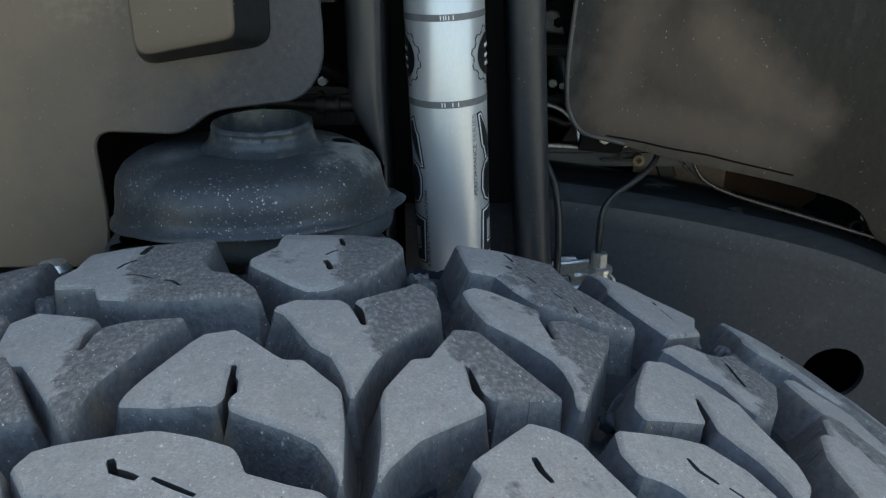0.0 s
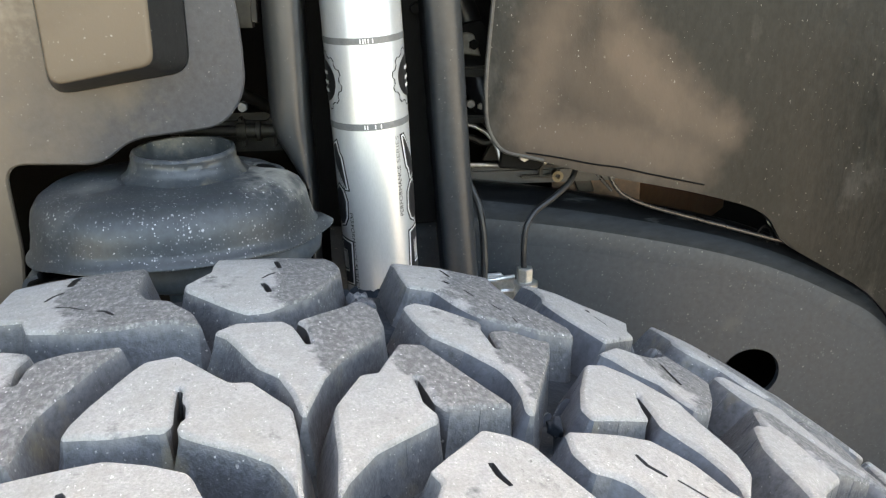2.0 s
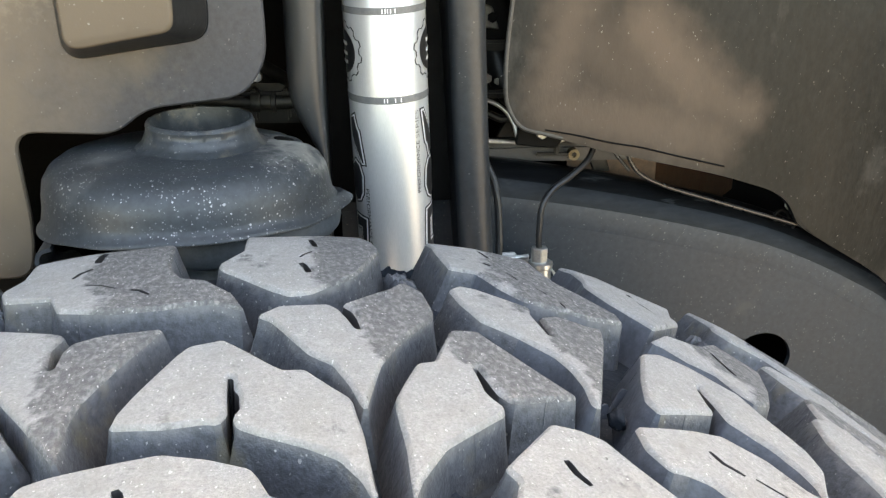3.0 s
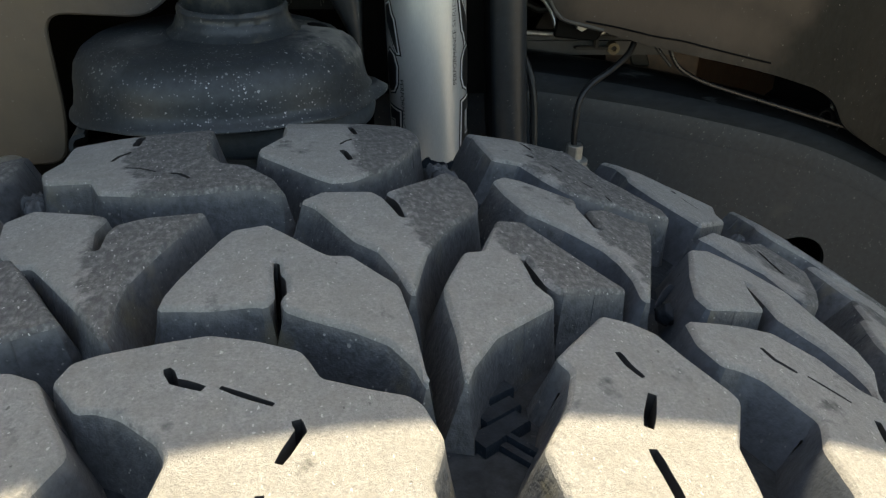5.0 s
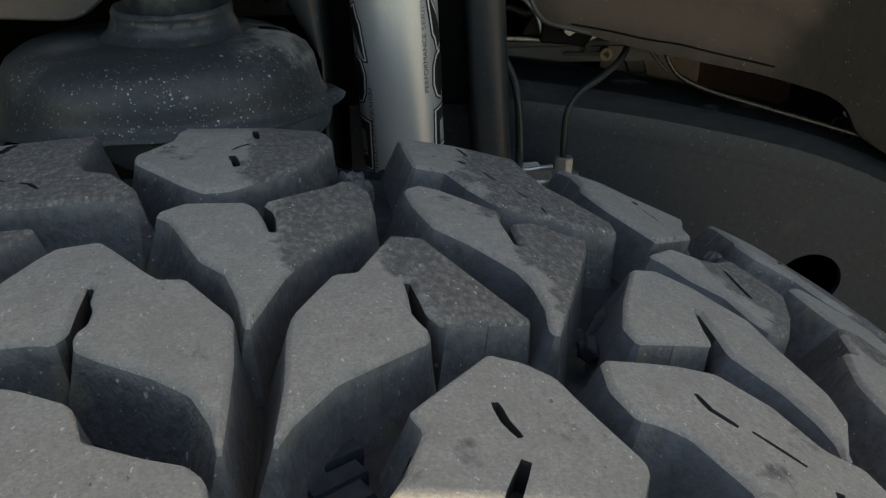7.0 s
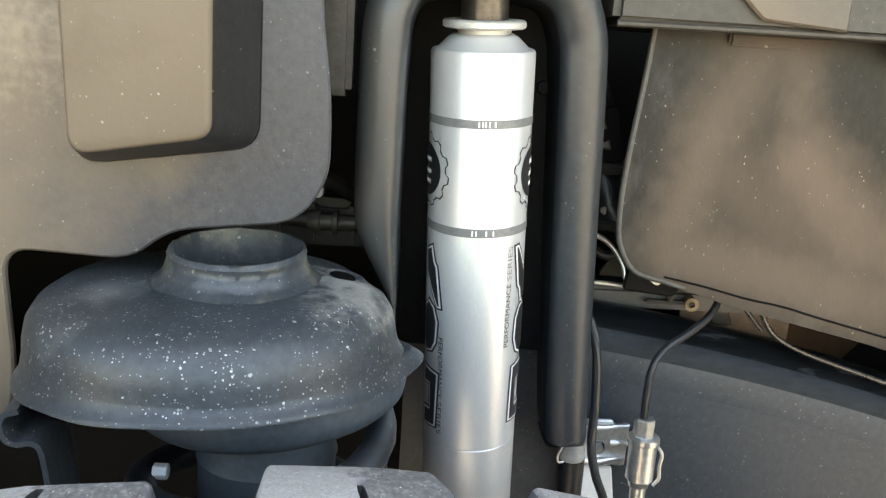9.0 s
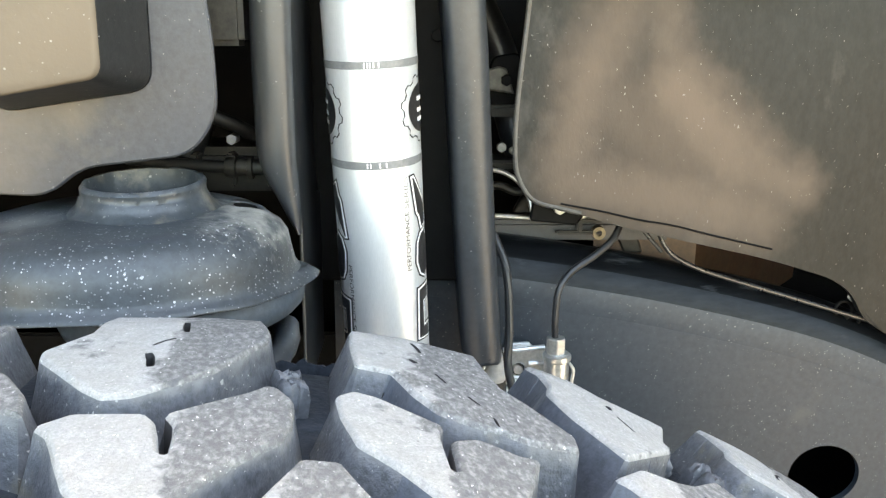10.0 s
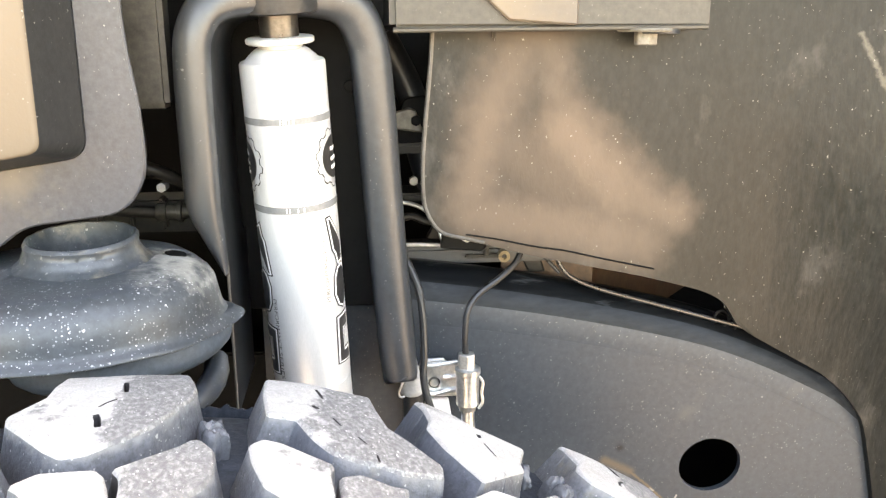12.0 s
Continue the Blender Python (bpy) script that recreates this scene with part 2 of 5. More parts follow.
    l.new(chips, lump.inputs[2])
    l.new(lump.outputs[0], hgt.inputs[3])
    bp = n.new("ShaderNodeBump")
    bp.inputs["Strength"].default_value, bp.inputs["Distance"].default_value = 0.7, 0.0014
    l.new(hgt.outputs[0], bp.inputs["Height"])
    l.new(bp.outputs[0], b.inputs["Normal"])
    return m


WORN = worn_rubber("worn_tread_rubber", 0.6, 0.68)
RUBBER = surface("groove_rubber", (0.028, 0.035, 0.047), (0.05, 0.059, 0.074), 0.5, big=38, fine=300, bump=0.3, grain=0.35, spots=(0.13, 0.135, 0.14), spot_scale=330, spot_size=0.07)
# ribs and slots darker than RUBBER: the groove's shade put into their colour
RIB = surface("shaded_groove_rib", (0.007, 0.011, 0.017), (0.014, 0.02, 0.028), 0.42, big=60, fine=300, bump=0.4, grain=0.4, spots=(0.06, 0.063, 0.067), spot_scale=330, spot_size=0.07, gloss=0.05)
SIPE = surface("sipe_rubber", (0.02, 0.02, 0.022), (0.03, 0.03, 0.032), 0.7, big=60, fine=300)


def scuffed_wall():
    """Groove rubber whose upper few millimetres are scuffed pale, fading downwards with a ragged border."""
    m = surface("lug_wall_rubber", (0.034, 0.039, 0.047), (0.057, 0.063, 0.073), 0.55, big=38, fine=420, bump=0.45, grain=0.55, patchy=((0.085, 0.08, 0.062), 48, 0.585), spots=(0.3, 0.3, 0.29), spot_scale=420, spot_size=0.1)
    n, l = m.node_tree.nodes, m.node_tree.links
    b = n["Principled BSDF"]
    old = b.inputs["Base Color"].links[0].from_socket
    co = n.new("ShaderNodeTexCoord").outputs["Object"]
    sx = n.new("ShaderNodeSeparateXYZ")
    l.new(co, sx.inputs[0])

    def calc(op, a, z, c=None):
        t = n.new("ShaderNodeMath")
        t.operation = op
        for k, v in enumerate((a, z, c)):
            if isinstance(v, (int, float)):
                t.inputs[k].default_value = v
            elif v is not None:
                l.new(v, t.inputs[k])
        return t.outputs[0]

    radius = calc("SQRT", calc("ADD", calc("MULTIPLY", sx.outputs[0], sx.outputs[0]), calc("MULTIPLY", sx.outputs[2], sx.outputs[2])), 0.0)
    high = calc("MULTIPLY_ADD", calc("MULTIPLY", sx.outputs[1], sx.outputs[1]), 0.35, radius)
    t = n.new("ShaderNodeTexNoise")
    t.inputs["Scale"].default_value, t.inputs["Detail"].default_value = 150.0, 8.0
    l.new(co, t.inputs["Vector"])
    high = calc("MULTIPLY_ADD", t.outputs["Fac"], 0.011, high)
    f = n.new("ShaderNodeMapRange")
    f.inputs["From Min"].default_value, f.inputs["From Max"].default_value, f.inputs["To Max"].default_value = 0.4165, 0.4222, 0.55
    l.new(high, f.inputs["Value"])
    x = n.new("ShaderNodeMix")
    x.data_type = "RGBA"
    l.new(f.outputs[0], x.inputs[0])
    l.new(old, x.inputs[6])
    x.inputs[7].default_value = (0.17, 0.17, 0.167, 1.0)
    l.new(x.outputs[2], b.inputs["Base Color"])
    return m


WALL = scuffed_wall()
# same rubber as the walls, darkened to paint in the floor's shade
FLOOR = surface("shaded_groove_floor", (0.01, 0.0135, 0.0185), (0.02, 0.025, 0.032), 0.6, big=38, fine=260, bump=0.4, grain=0.4, spots=(0.1, 0.1, 0.1), spot_scale=330, spot_size=0.07, gloss=0.05)
# tan film towards -x: dust, with the ground's reflection painted in
LINER = surface("liner_plastic", (0.028, 0.0305, 0.0375), (0.044, 0.0465, 0.0545), 0.36, big=9, fine=240, bump=0.14, grain=0.18, gloss=0.32,
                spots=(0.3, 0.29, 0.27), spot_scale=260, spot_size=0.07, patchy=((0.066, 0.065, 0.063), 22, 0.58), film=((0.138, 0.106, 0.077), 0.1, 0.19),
                splashes=(((0.012, 0.0, 0.035), 0.035, (0.19, 0.155, 0.12), 190.0, 1.1), ((-0.01, 0.0, -0.03), 0.03, (0.11, 0.088, 0.068), 60.0, 1.3), ((0.07, 0.0, -0.02), 0.024, (0.085, 0.074, 0.064), 50.0, 1.2)),
                dashes=((0.26, 0.24, 0.21), 190.0, 0.28, 50.0, 0.93))
# tan film over the box face: dust plus the ground's reflection painted in
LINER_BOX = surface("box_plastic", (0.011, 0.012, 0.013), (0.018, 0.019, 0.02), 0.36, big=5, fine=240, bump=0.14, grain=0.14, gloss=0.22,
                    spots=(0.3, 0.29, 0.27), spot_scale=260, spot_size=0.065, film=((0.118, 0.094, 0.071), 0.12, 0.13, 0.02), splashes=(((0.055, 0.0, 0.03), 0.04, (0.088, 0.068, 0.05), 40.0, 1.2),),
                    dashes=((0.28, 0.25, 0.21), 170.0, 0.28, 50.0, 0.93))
# near-black plastic; on the raised box's walls it paints in their shade
LINER_BLACK = surface("black_liner_plastic", (0.014, 0.015, 0.016), (0.022, 0.023, 0.024), 0.4, big=5, fine=240, bump=0.12, grain=0.14, gloss=0.22, spots=(0.3, 0.29, 0.27), spot_scale=260, spot_size=0.065)
# brown reflection of the surroundings, painted into the liner along these lines
LINER_SHEEN = [((x0 - 0.3, z0 - 0.8), (x1 - 0.3, z1 - 0.8), r, k) for x0, z0, x1, z1, r, k in
              ((0.152, 0.998, 0.127, 0.949, 0.042, 0.75), (0.127, 0.949, 0.116, 0.9, 0.036, 0.85), (0.165, 0.992, 0.178, 0.937, 0.03, 0.65), (0.178, 0.937, 0.222, 0.893, 0.046, 0.95),
               (0.118, 0.884, 0.232, 0.862, 0.044, 0.85), (0.138, 0.93, 0.186, 0.9, 0.055, 0.62), (0.222, 0.889, 0.258, 0.88, 0.032, 0.8), (0.15, 0.995, 0.16, 1.03, 0.06, 0.55))]
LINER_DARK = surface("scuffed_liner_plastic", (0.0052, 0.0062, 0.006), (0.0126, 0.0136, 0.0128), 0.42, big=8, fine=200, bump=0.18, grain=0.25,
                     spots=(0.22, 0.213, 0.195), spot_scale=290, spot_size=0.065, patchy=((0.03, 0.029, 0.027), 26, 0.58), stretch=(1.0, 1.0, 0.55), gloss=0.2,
                     streaks=[((0.097, 0.0705, 0.0535), 0.014, LINER_SHEEN), ((0.13, 0.12, 0.1), 0.006, [((0.074, 0.2), (0.0925, 0.163), 0.0026, 0.6), ((0.0925, 0.163), (0.112, 0.137), 0.0022, 0.6)])],
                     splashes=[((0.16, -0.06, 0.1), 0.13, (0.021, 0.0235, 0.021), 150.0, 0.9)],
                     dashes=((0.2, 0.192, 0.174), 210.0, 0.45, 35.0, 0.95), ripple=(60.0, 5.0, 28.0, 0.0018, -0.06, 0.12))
# paler than the panel: the rolled rim's highlight put into the colour
LINER_EDGE = surface("pale_edge_highlight", (0.035, 0.033, 0.031), (0.06, 0.056, 0.051), 0.45, big=30, fine=240, grain=0.25)
SEAT_BLACK = surface("dusty_spring_seat_paint", (0.017, 0.0222, 0.0272), (0.032, 0.0385, 0.0445), 0.46, big=14, fine=220, bump=0.2, grain=0.25,
                     spots=(0.42, 0.425, 0.42), spot_scale=460, spot_size=0.14, patchy=((0.05, 0.056, 0.06), 30, 0.6), gloss=0.5,
                     splashes=(((0.05, 0.008, 0.037), 0.03, (0.27, 0.262, 0.238), 130.0, 1.3), ((0.058, -0.014, 0.034), 0.016, (0.2, 0.196, 0.182), 160.0, 1.2), ((-0.034, -0.024, 0.038), 0.017, (0.085, 0.088, 0.088), 90.0, 1.4),
                               ((0.046, -0.03, 0.036), 0.013, (0.15, 0.15, 0.145), 330.0, 1.0)),
                     dashes=((0.33, 0.335, 0.33), 270.0, 0.4, -40.0, 0.9))
TUBE_PAINT = surface("sandy_tube_paint", (0.015, 0.021, 0.028), (0.034, 0.04, 0.045), 0.42, big=40, fine=260, grain=0.3, spots=(0.2, 0.2, 0.19), spot_scale=360, spot_size=0.13, patchy=((0.09, 0.083, 0.07), 60, 0.52))
TOWER = surface("black_bracket_paint", (0.014, 0.0175, 0.022), (0.025, 0.0295, 0.035), 0.4, big=9, fine=180, bump=0.12, grain=0.2,
                spots=(0.22, 0.22, 0.21), spot_scale=280, spot_size=0.07, gloss=0.6)
# film pales the leg on the spring's side: its lit face painted in
BRACKET = surface("lit_bracket_paint", (0.014, 0.0175, 0.022), (0.025, 0.0295, 0.035), 0.4, big=9, fine=180, bump=0.12, grain=0.2,
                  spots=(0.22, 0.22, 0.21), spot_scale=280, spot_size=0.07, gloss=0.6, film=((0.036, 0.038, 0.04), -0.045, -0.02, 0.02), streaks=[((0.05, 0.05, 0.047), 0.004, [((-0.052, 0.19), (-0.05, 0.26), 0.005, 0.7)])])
# darker copy of the bracket paint, stands in for shade on inner sides
BRACKET_SHADE = surface("shaded_bracket_paint", (0.008, 0.0094, 0.0112), (0.014, 0.016, 0.0185), 0.45, big=9, fine=180, grain=0.2, spots=(0.12, 0.12, 0.115), spot_scale=280, spot_size=0.06, gloss=0.2)
# near-black tone puts the deep shade behind the parts into the colour
INNER = surface("near_black_shade", (0.002, 0.0021, 0.0023), (0.004, 0.0041, 0.0044), 0.6, big=9, fine=120, grain=0.2, gloss=0.12)
FRAME = surface("frame_rail_paint", (0.0185, 0.0245, 0.0318), (0.03, 0.038, 0.0465), 0.42, big=7, fine=200, bump=0.1, grain=0.12,
                spots=(0.26, 0.26, 0.25), spot_scale=300, spot_size=0.085, gloss=0.3, dashes=((0.2, 0.2, 0.19), 240.0, 0.3, 6.0, 0.95), patchy=((0.039, 0.043, 0.047), 18, 0.6),
                streaks=[((0.11, 0.075, 0.045), 0.0025, [((0.025, -0.022), (0.046, -0.033), 0.006, 0.7), ((0.046, -0.033), (0.063, -0.048), 0.002, 0.8), ((0.063, -0.048), (0.08, -0.065), 0.0017, 0.8)]),
                         ((0.3, 0.28, 0.24), 0.001, [((0.0835, -0.061), (0.0855, -0.0565), 0.0012, 0.9), ((0.0635, -0.049), (0.066, -0.051), 0.0012, 0.7)]),
                         ((0.008, 0.008, 0.009), 0.001, [((0.0365, -0.012), (0.0375, -0.012), 0.005, 1.0)])])
# bend and top edge step darker upwards: the roll's shade painted in
RAIL_BEND = surface("half_shaded_rail_bend", (0.0085, 0.011, 0.014), (0.0145, 0.018, 0.022), 0.45, big=9, fine=180, bump=0.2, grain=0.2, gloss=0.1, stretch=(0.3, 1.0, 1.0), patchy=((0.03, 0.033, 0.037), 75, 0.62))
RAIL_TOP = surface("shaded_rail_edge", (0.0032, 0.0038, 0.0046), (0.0065, 0.0075, 0.0088), 0.36, big=9, fine=160, bump=0.35, grain=0.2, gloss=0.04,
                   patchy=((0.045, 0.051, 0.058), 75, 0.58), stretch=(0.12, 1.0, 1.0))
STONE = surface("pale_grit", (0.35, 0.31, 0.24), (0.5, 0.45, 0.36), 0.8, big=120, fine=400, grain=0.2)
BROWN = surface("brown_inner_panel", (0.04, 0.021, 0.011), (0.085, 0.043, 0.022), 0.5, big=26, fine=150, grain=0.35)
ALU = surface("brushed_aluminium", (0.5, 0.51, 0.52), (0.57, 0.58, 0.585), 0.33, metal=0.45, big=12, fine=500, bump=0.06, grain=0.06, stretch=(6.0, 6.0, 0.6), rough_var=0.06)
ALU_CAP = surface("machined_aluminium", (0.4, 0.41, 0.4), (0.52, 0.52, 0.5), 0.5, metal=0.4, big=20, fine=300, grain=0.1)
BAND = surface("grey_band_print", (0.12, 0.125, 0.13), (0.16, 0.165, 0.17), 0.45, big=60, fine=500, grain=0.15)
INK = surface("black_print", (0.012, 0.012, 0.013), (0.02, 0.02, 0.021), 0.4, big=60, fine=400)
INK_GREY = surface("grey_print", (0.16, 0.16, 0.16), (0.22, 0.22, 0.22), 0.5, big=60, fine=400)
PALE = surface("pale_print", (0.75, 0.76, 0.77), (0.82, 0.82, 0.82), 0.45, big=60, fine=400, grain=0.05)
ZINC = surface("zinc_plate", (0.55, 0.56, 0.56), (0.72, 0.72, 0.7), 0.38, metal=0.9, big=60, fine=300, grain=0.2)
DARK_STEEL = surface("shiny_dark_steel", (0.05, 0.045, 0.04), (0.1, 0.09, 0.08), 0.3, metal=0.8, big=60, fine=260, grain=0.25)
STEEL = surface("dull_steel", (0.38, 0.38, 0.37), (0.5, 0.49, 0.46), 0.42, metal=0.85, big=60, fine=260, grain=0.25)
HOSE = surface("black_hose_rubber", (0.01, 0.0105, 0.012), (0.02, 0.021, 0.023), 0.38, big=40, fine=300, grain=0.3, gloss=0.35)
LOOM = surface("dusty_cable_cover", (0.006, 0.0065, 0.0075), (0.024, 0.0245, 0.025), 0.3, big=420, fine=500, grain=0.4, gloss=0.7)
INSULATOR = surface("spring_insulator_rubber", (0.026, 0.037, 0.05), (0.042, 0.056, 0.07), 0.62, big=30, fine=300, grain=0.25)
DUSTY_STEEL = surface("dusty_steel", (0.12, 0.11, 0.093), (0.2, 0.185, 0.16), 0.55, metal=0.2, big=60, fine=260, grain=0.25)
GREY_PLASTIC = surface("grey_plastic", (0.26, 0.265, 0.265), (0.34, 0.345, 0.34), 0.5, big=60, fine=260, grain=0.15)
BRASS = surface("brass_end", (0.13, 0.1, 0.06), (0.2, 0.16, 0.1), 0.5, metal=0.4, big=60, fine=260, grain=0.2)
SAND = surface("sunlit_sandy_ground", (0.14, 0.129, 0.116), (0.187, 0.174, 0.158), 0.9, big=1.2, fine=40, bump=0.4, grain=0.25)
BODY = surface("body_paint", (0.10, 0.10, 0.10), (0.12, 0.12, 0.12), 0.35, big=3, fine=80, bump=0.02, grain=0.05)


# ---- mesh helpers ----
def finish(ob, smooth_angle=35):
    me = ob.data
    me.polygons.foreach_set("use_smooth", [True] * len(me.polygons))
    me.set_sharp_from_angle(angle=radians(smooth_angle))
    return ob


def part(name, bm, material, parent=None, label="", angle=35):
    me = bpy.data.meshes.new(name)
    bmesh.ops.recalc_face_normals(bm, faces=bm.faces)
    bm.to_mesh(me)
    bm.free()
    for m in material if isinstance(material, (list, tuple)) else (material,):
        me.materials.append(m)
    ob = new(name, me)
    if parent:
        ob.parent = parent
    if label:
        ob["label"] = label
    return finish(ob, angle)


def thing(name, label, category, place=(0, 0, 0), group="", kind=""):
    ob = new(name)
    ob.location = place
    ob.empty_display_size = 0.02
    return tagged(ob, label, category, group, kind)


def moved(bm, m):
    bmesh.ops.transform(bm, matrix=m, verts=bm.verts)
    return bm


def box(x0, x1, y0, y1, z0, z1, bevel=0.002):
    bm = bmesh.new()
    bmesh.ops.create_cube(bm, size=1.0)
    for v in bm.verts:
        v.co = ((x0 + x1) / 2 + v.co.x * (x1 - x0), (y0 + y1) / 2 + v.co.y * (y1 - y0), (z0 + z1) / 2 + v.co.z * (z1 - z0))
    if bevel:
        bmesh.ops.bevel(bm, geom=bm.edges[:], offset=bevel, segments=2, affect="EDGES")
    return bm


def lathe(profile, steps=48, close=False):
    """Profile of (radius, height) turned about z."""
    bm = bmesh.new()
    rings = []
    for r, z in profile:
        rings.append([bm.verts.new((r * math.cos(2 * math.pi * i / steps), r * math.sin(2 * math.pi * i / steps), z)) for i in range(steps)])
    pairs = list(zip(rings, rings[1:])) + ([(rings[-1], rings[0])] if close else [])
    for a, b in pairs:
        for i in range(steps):
            j = (i + 1) % steps
            bm.faces.new((a[i], a[j], b[j], b[i]))
    return bm


def smooth_path(points, per=8):
    """Catmull-Rom points through the given ones."""
    p = [Vector(q) for q in points]
    p = [2 * p[0] - p[1]] + p + [2 * p[-1] - p[-2]]
    out = []
    for a, b, c, d in zip(p, p[1:], p[2:], p[3:]):
        for k in range(per):
            t = k / per
            out.append(0.5 * (2 * b + (c - a) * t + (2 * a - 5 * b + 4 * c - d) * t * t + (3 * b - a - 3 * c + d) * t ** 3))
    return out + [p[-2]]


def tube(points, radius, sides=12, per=8, ridges=0.0):
    """A round bar or hose swept along a smooth path."""
    path = smooth_path(points, per) if per else [Vector(q) for q in points]
    bm = bmesh.new()
    rings, up = [], Vector((0.13, 0.31, 0.94))
    for i, c in enumerate(path):
        d = (path[min(i + 1, len(path) - 1)] - path[max(i - 1, 0)]).normalized()
        u = d.cross(up).normalized()
        w = d.cross(u)
        r = radius * (1 + ridges * (i % 2))
        rings.append([bm.verts.new(c + r * (math.cos(2 * math.pi * k / sides) * u + math.sin(2 * math.pi * k / sides) * w)) for k in range(sides)])
    for a, b in zip(rings, rings[1:]):
        for k in range(sides):
            bm.faces.new((a[k], a[(k + 1) % sides], b[(k + 1) % sides], b[k]))
    bm.faces.new(rings[0])
    bm.faces.new(rings[-1][::-1])
    return bm


def rounded(poly, radius, seg=5):
    """Outline with its corners rounded; radius one number or one per corner."""
    out, k = [], len(poly)
    for i, p in enumerate(poly):
        r = radius[i] if isinstance(radius, (list, tuple)) else radius
        p, a, b = Vector(p), Vector(poly[i - 1]), Vector(poly[(i + 1) % k])
        if r <= 0:
            out.append(tuple(p))
            continue
        da, db = (a - p), (b - p)
        t = min(r, da.length * 0.48, db.length * 0.48)
        s, e = p + da.normalized() * t, p + db.normalized() * t
        out += [tuple(s.lerp(p, f).lerp(p.lerp(e, f), f)) for f in [j / seg for j in range(seg + 1)]]
    return out


def offset_outline(poly, d):
    """Outline moved outwards by d (counter-clockwise outline), with limited mitres."""
    k, out = len(poly), []
    for i in range(k):
        p, a, b = Vector(poly[i]), Vector(poly[i - 1]), Vector(poly[(i + 1) % k])
        e1, e2 = (p - a).normalized(), (b - p).normalized()
        n1, n2 = Vector((e1.y, -e1.x)), Vector((e2.y, -e2.x))
        m = (n1 + n2)
        m = m.normalized() if m.length > 1e-6 else n1
        out.append(tuple(p + m * d / max(0.55, m.dot(n1))))
    return out


def ccw(poly):
    area = sum(a[0] * b[1] - b[0] * a[1] for a, b in zip(poly, poly[1:] + poly[:1]))
    return list(poly) if area > 0 else list(poly)[::-1]


def plate_faces(bm, outline, holes, z):
    """Fills an outline with holes at height z; returns its faces and the loops of vertices."""
    loops, edges = [], []
    for loop in [outline] + list(holes):
        vs = [bm.verts.new((p[0], p[1], z)) for p in loop]
        edges += [bm.edges.new((a, b)) for a, b in zip(vs, vs[1:] + vs[:1])]
        loops.append(vs)
    got = bmesh.ops.triangle_fill(bm, use_beauty=True, use_dissolve=False, edges=edges)
    return [g for g in got["geom"] if isinstance(g, bmesh.types.BMFace)], loops


def plate(outline, holes=(), y=0.0, thick=0.004, lip=0.0012):
    """An upright sheet in the x-z plane at y (front) with a softened front edge; outline and holes in (x, z)."""
    bm = bmesh.new()
    outline = ccw(outline)
    holes = [ccw(h) for h in holes]
    front, loops = plate_faces(bm, offset_outline(outline, -lip), [offset_outline(h, lip) for h in holes], 0.0)
    for vs, base, sign in zip(loops, [outline] + holes, [1] * (1 + len(holes))):
        mid = [bm.verts.new((p[0], p[1], lip)) for p in base]
        back = [bm.verts.new((p[0], p[1], thick)) for p in base]
        for i in range(len(vs)):
            j = (i + 1) % len(vs)
            bm.faces.new((vs[i], vs[j], mid[j], mid[i]))
            bm.faces.new((mid[i], mid[j], back[j], back[i]))
    bm2_faces, _ = plate_faces(bm, outline, holes, thick)
    bmesh.ops.remove_doubles(bm, verts=bm.verts, dist=1e-6)
    for v in bm.verts:
        v.co = (v.co.x, y + v.co.z, v.co.y)
    return bm


def sheet(fn, nu, nv, thick):
    """A curved sheet from fn(u, v) -> place, u and v in 0..1, thickened along its normals."""
    bm = bmesh.new()
    g = [[bm.verts.new(fn(i / nu, j / nv)) for j in range(nv + 1)] for i in range(nu + 1)]
    for i in range(nu):
        for j in range(nv):
            bm.faces.new((g[i][j], g[i + 1][j], g[i + 1][j + 1], g[i][j + 1]))
    bmesh.ops.recalc_face_normals(bm, faces=bm.faces)
    bmesh.ops.solidify(bm, geom=bm.faces[:], thickness=thick)
    return bm


def hexagon(x, y, z, r, length, axis="Z"):
    bm = bmesh.new()
    bmesh.ops.create_cone(bm, cap_ends=True, segments=6, radius1=r, radius2=r, depth=length)
    bmesh.ops.bevel(bm, geom=bm.edges[:], offset=r * 0.1, segments=1, affect="EDGES")
    turn = {"Z": Matrix(), "Y": Matrix.Rotation(radians(90), 4, "X"), "X": Matrix.Rotation(radians(90), 4, "Y")}[axis]
    return moved(bm, Matrix.Translation((x, y, z)) @ turn)


# ---- ground and the closed surroundings ----
bm = bmesh.new()
bmesh.ops.create_grid(bm, x_segments=2, y_segments=2, size=400, matrix=Matrix.Translation((0, 0, 0.0605)))
tagged(part("ground", bm, SAND), "pale sandy sunlit ground under the vehicle", "ground", kind="structure")

WHEEL = Vector((-0.0604, 0.2142, 0.4768))
def fender_top():
    """Flat unseen fender; its outer edge is slanted to place the shadow's border on the tread."""
    rim = [(x, 0.3365 + 0.17 * max(-0.35, min(0.55, x))) for x in [-0.95 + 0.05 * k for k in range(42)]]
    bm = plate(rim + [(1.1, 0.95), (-0.95, 0.95)], y=0.0, thick=0.05, lip=0.008)
    for v in bm.verts:
        v.co = (v.co.x, v.co.z, 1.25 - v.co.y)
    return bm


tagged(part("ceiling_fender", fender_top(), BODY), "unseen flat dark painted fender over the wheel house, edge set for its shadow", "fender", kind="structure")
tagged(part("wall_body", box(-0.95, 1.6, 0.82, 2.3, 1.254, 1.5, 0.03), BODY), "dark painted bonnet side above the fender", "bonnet", kind="structure")
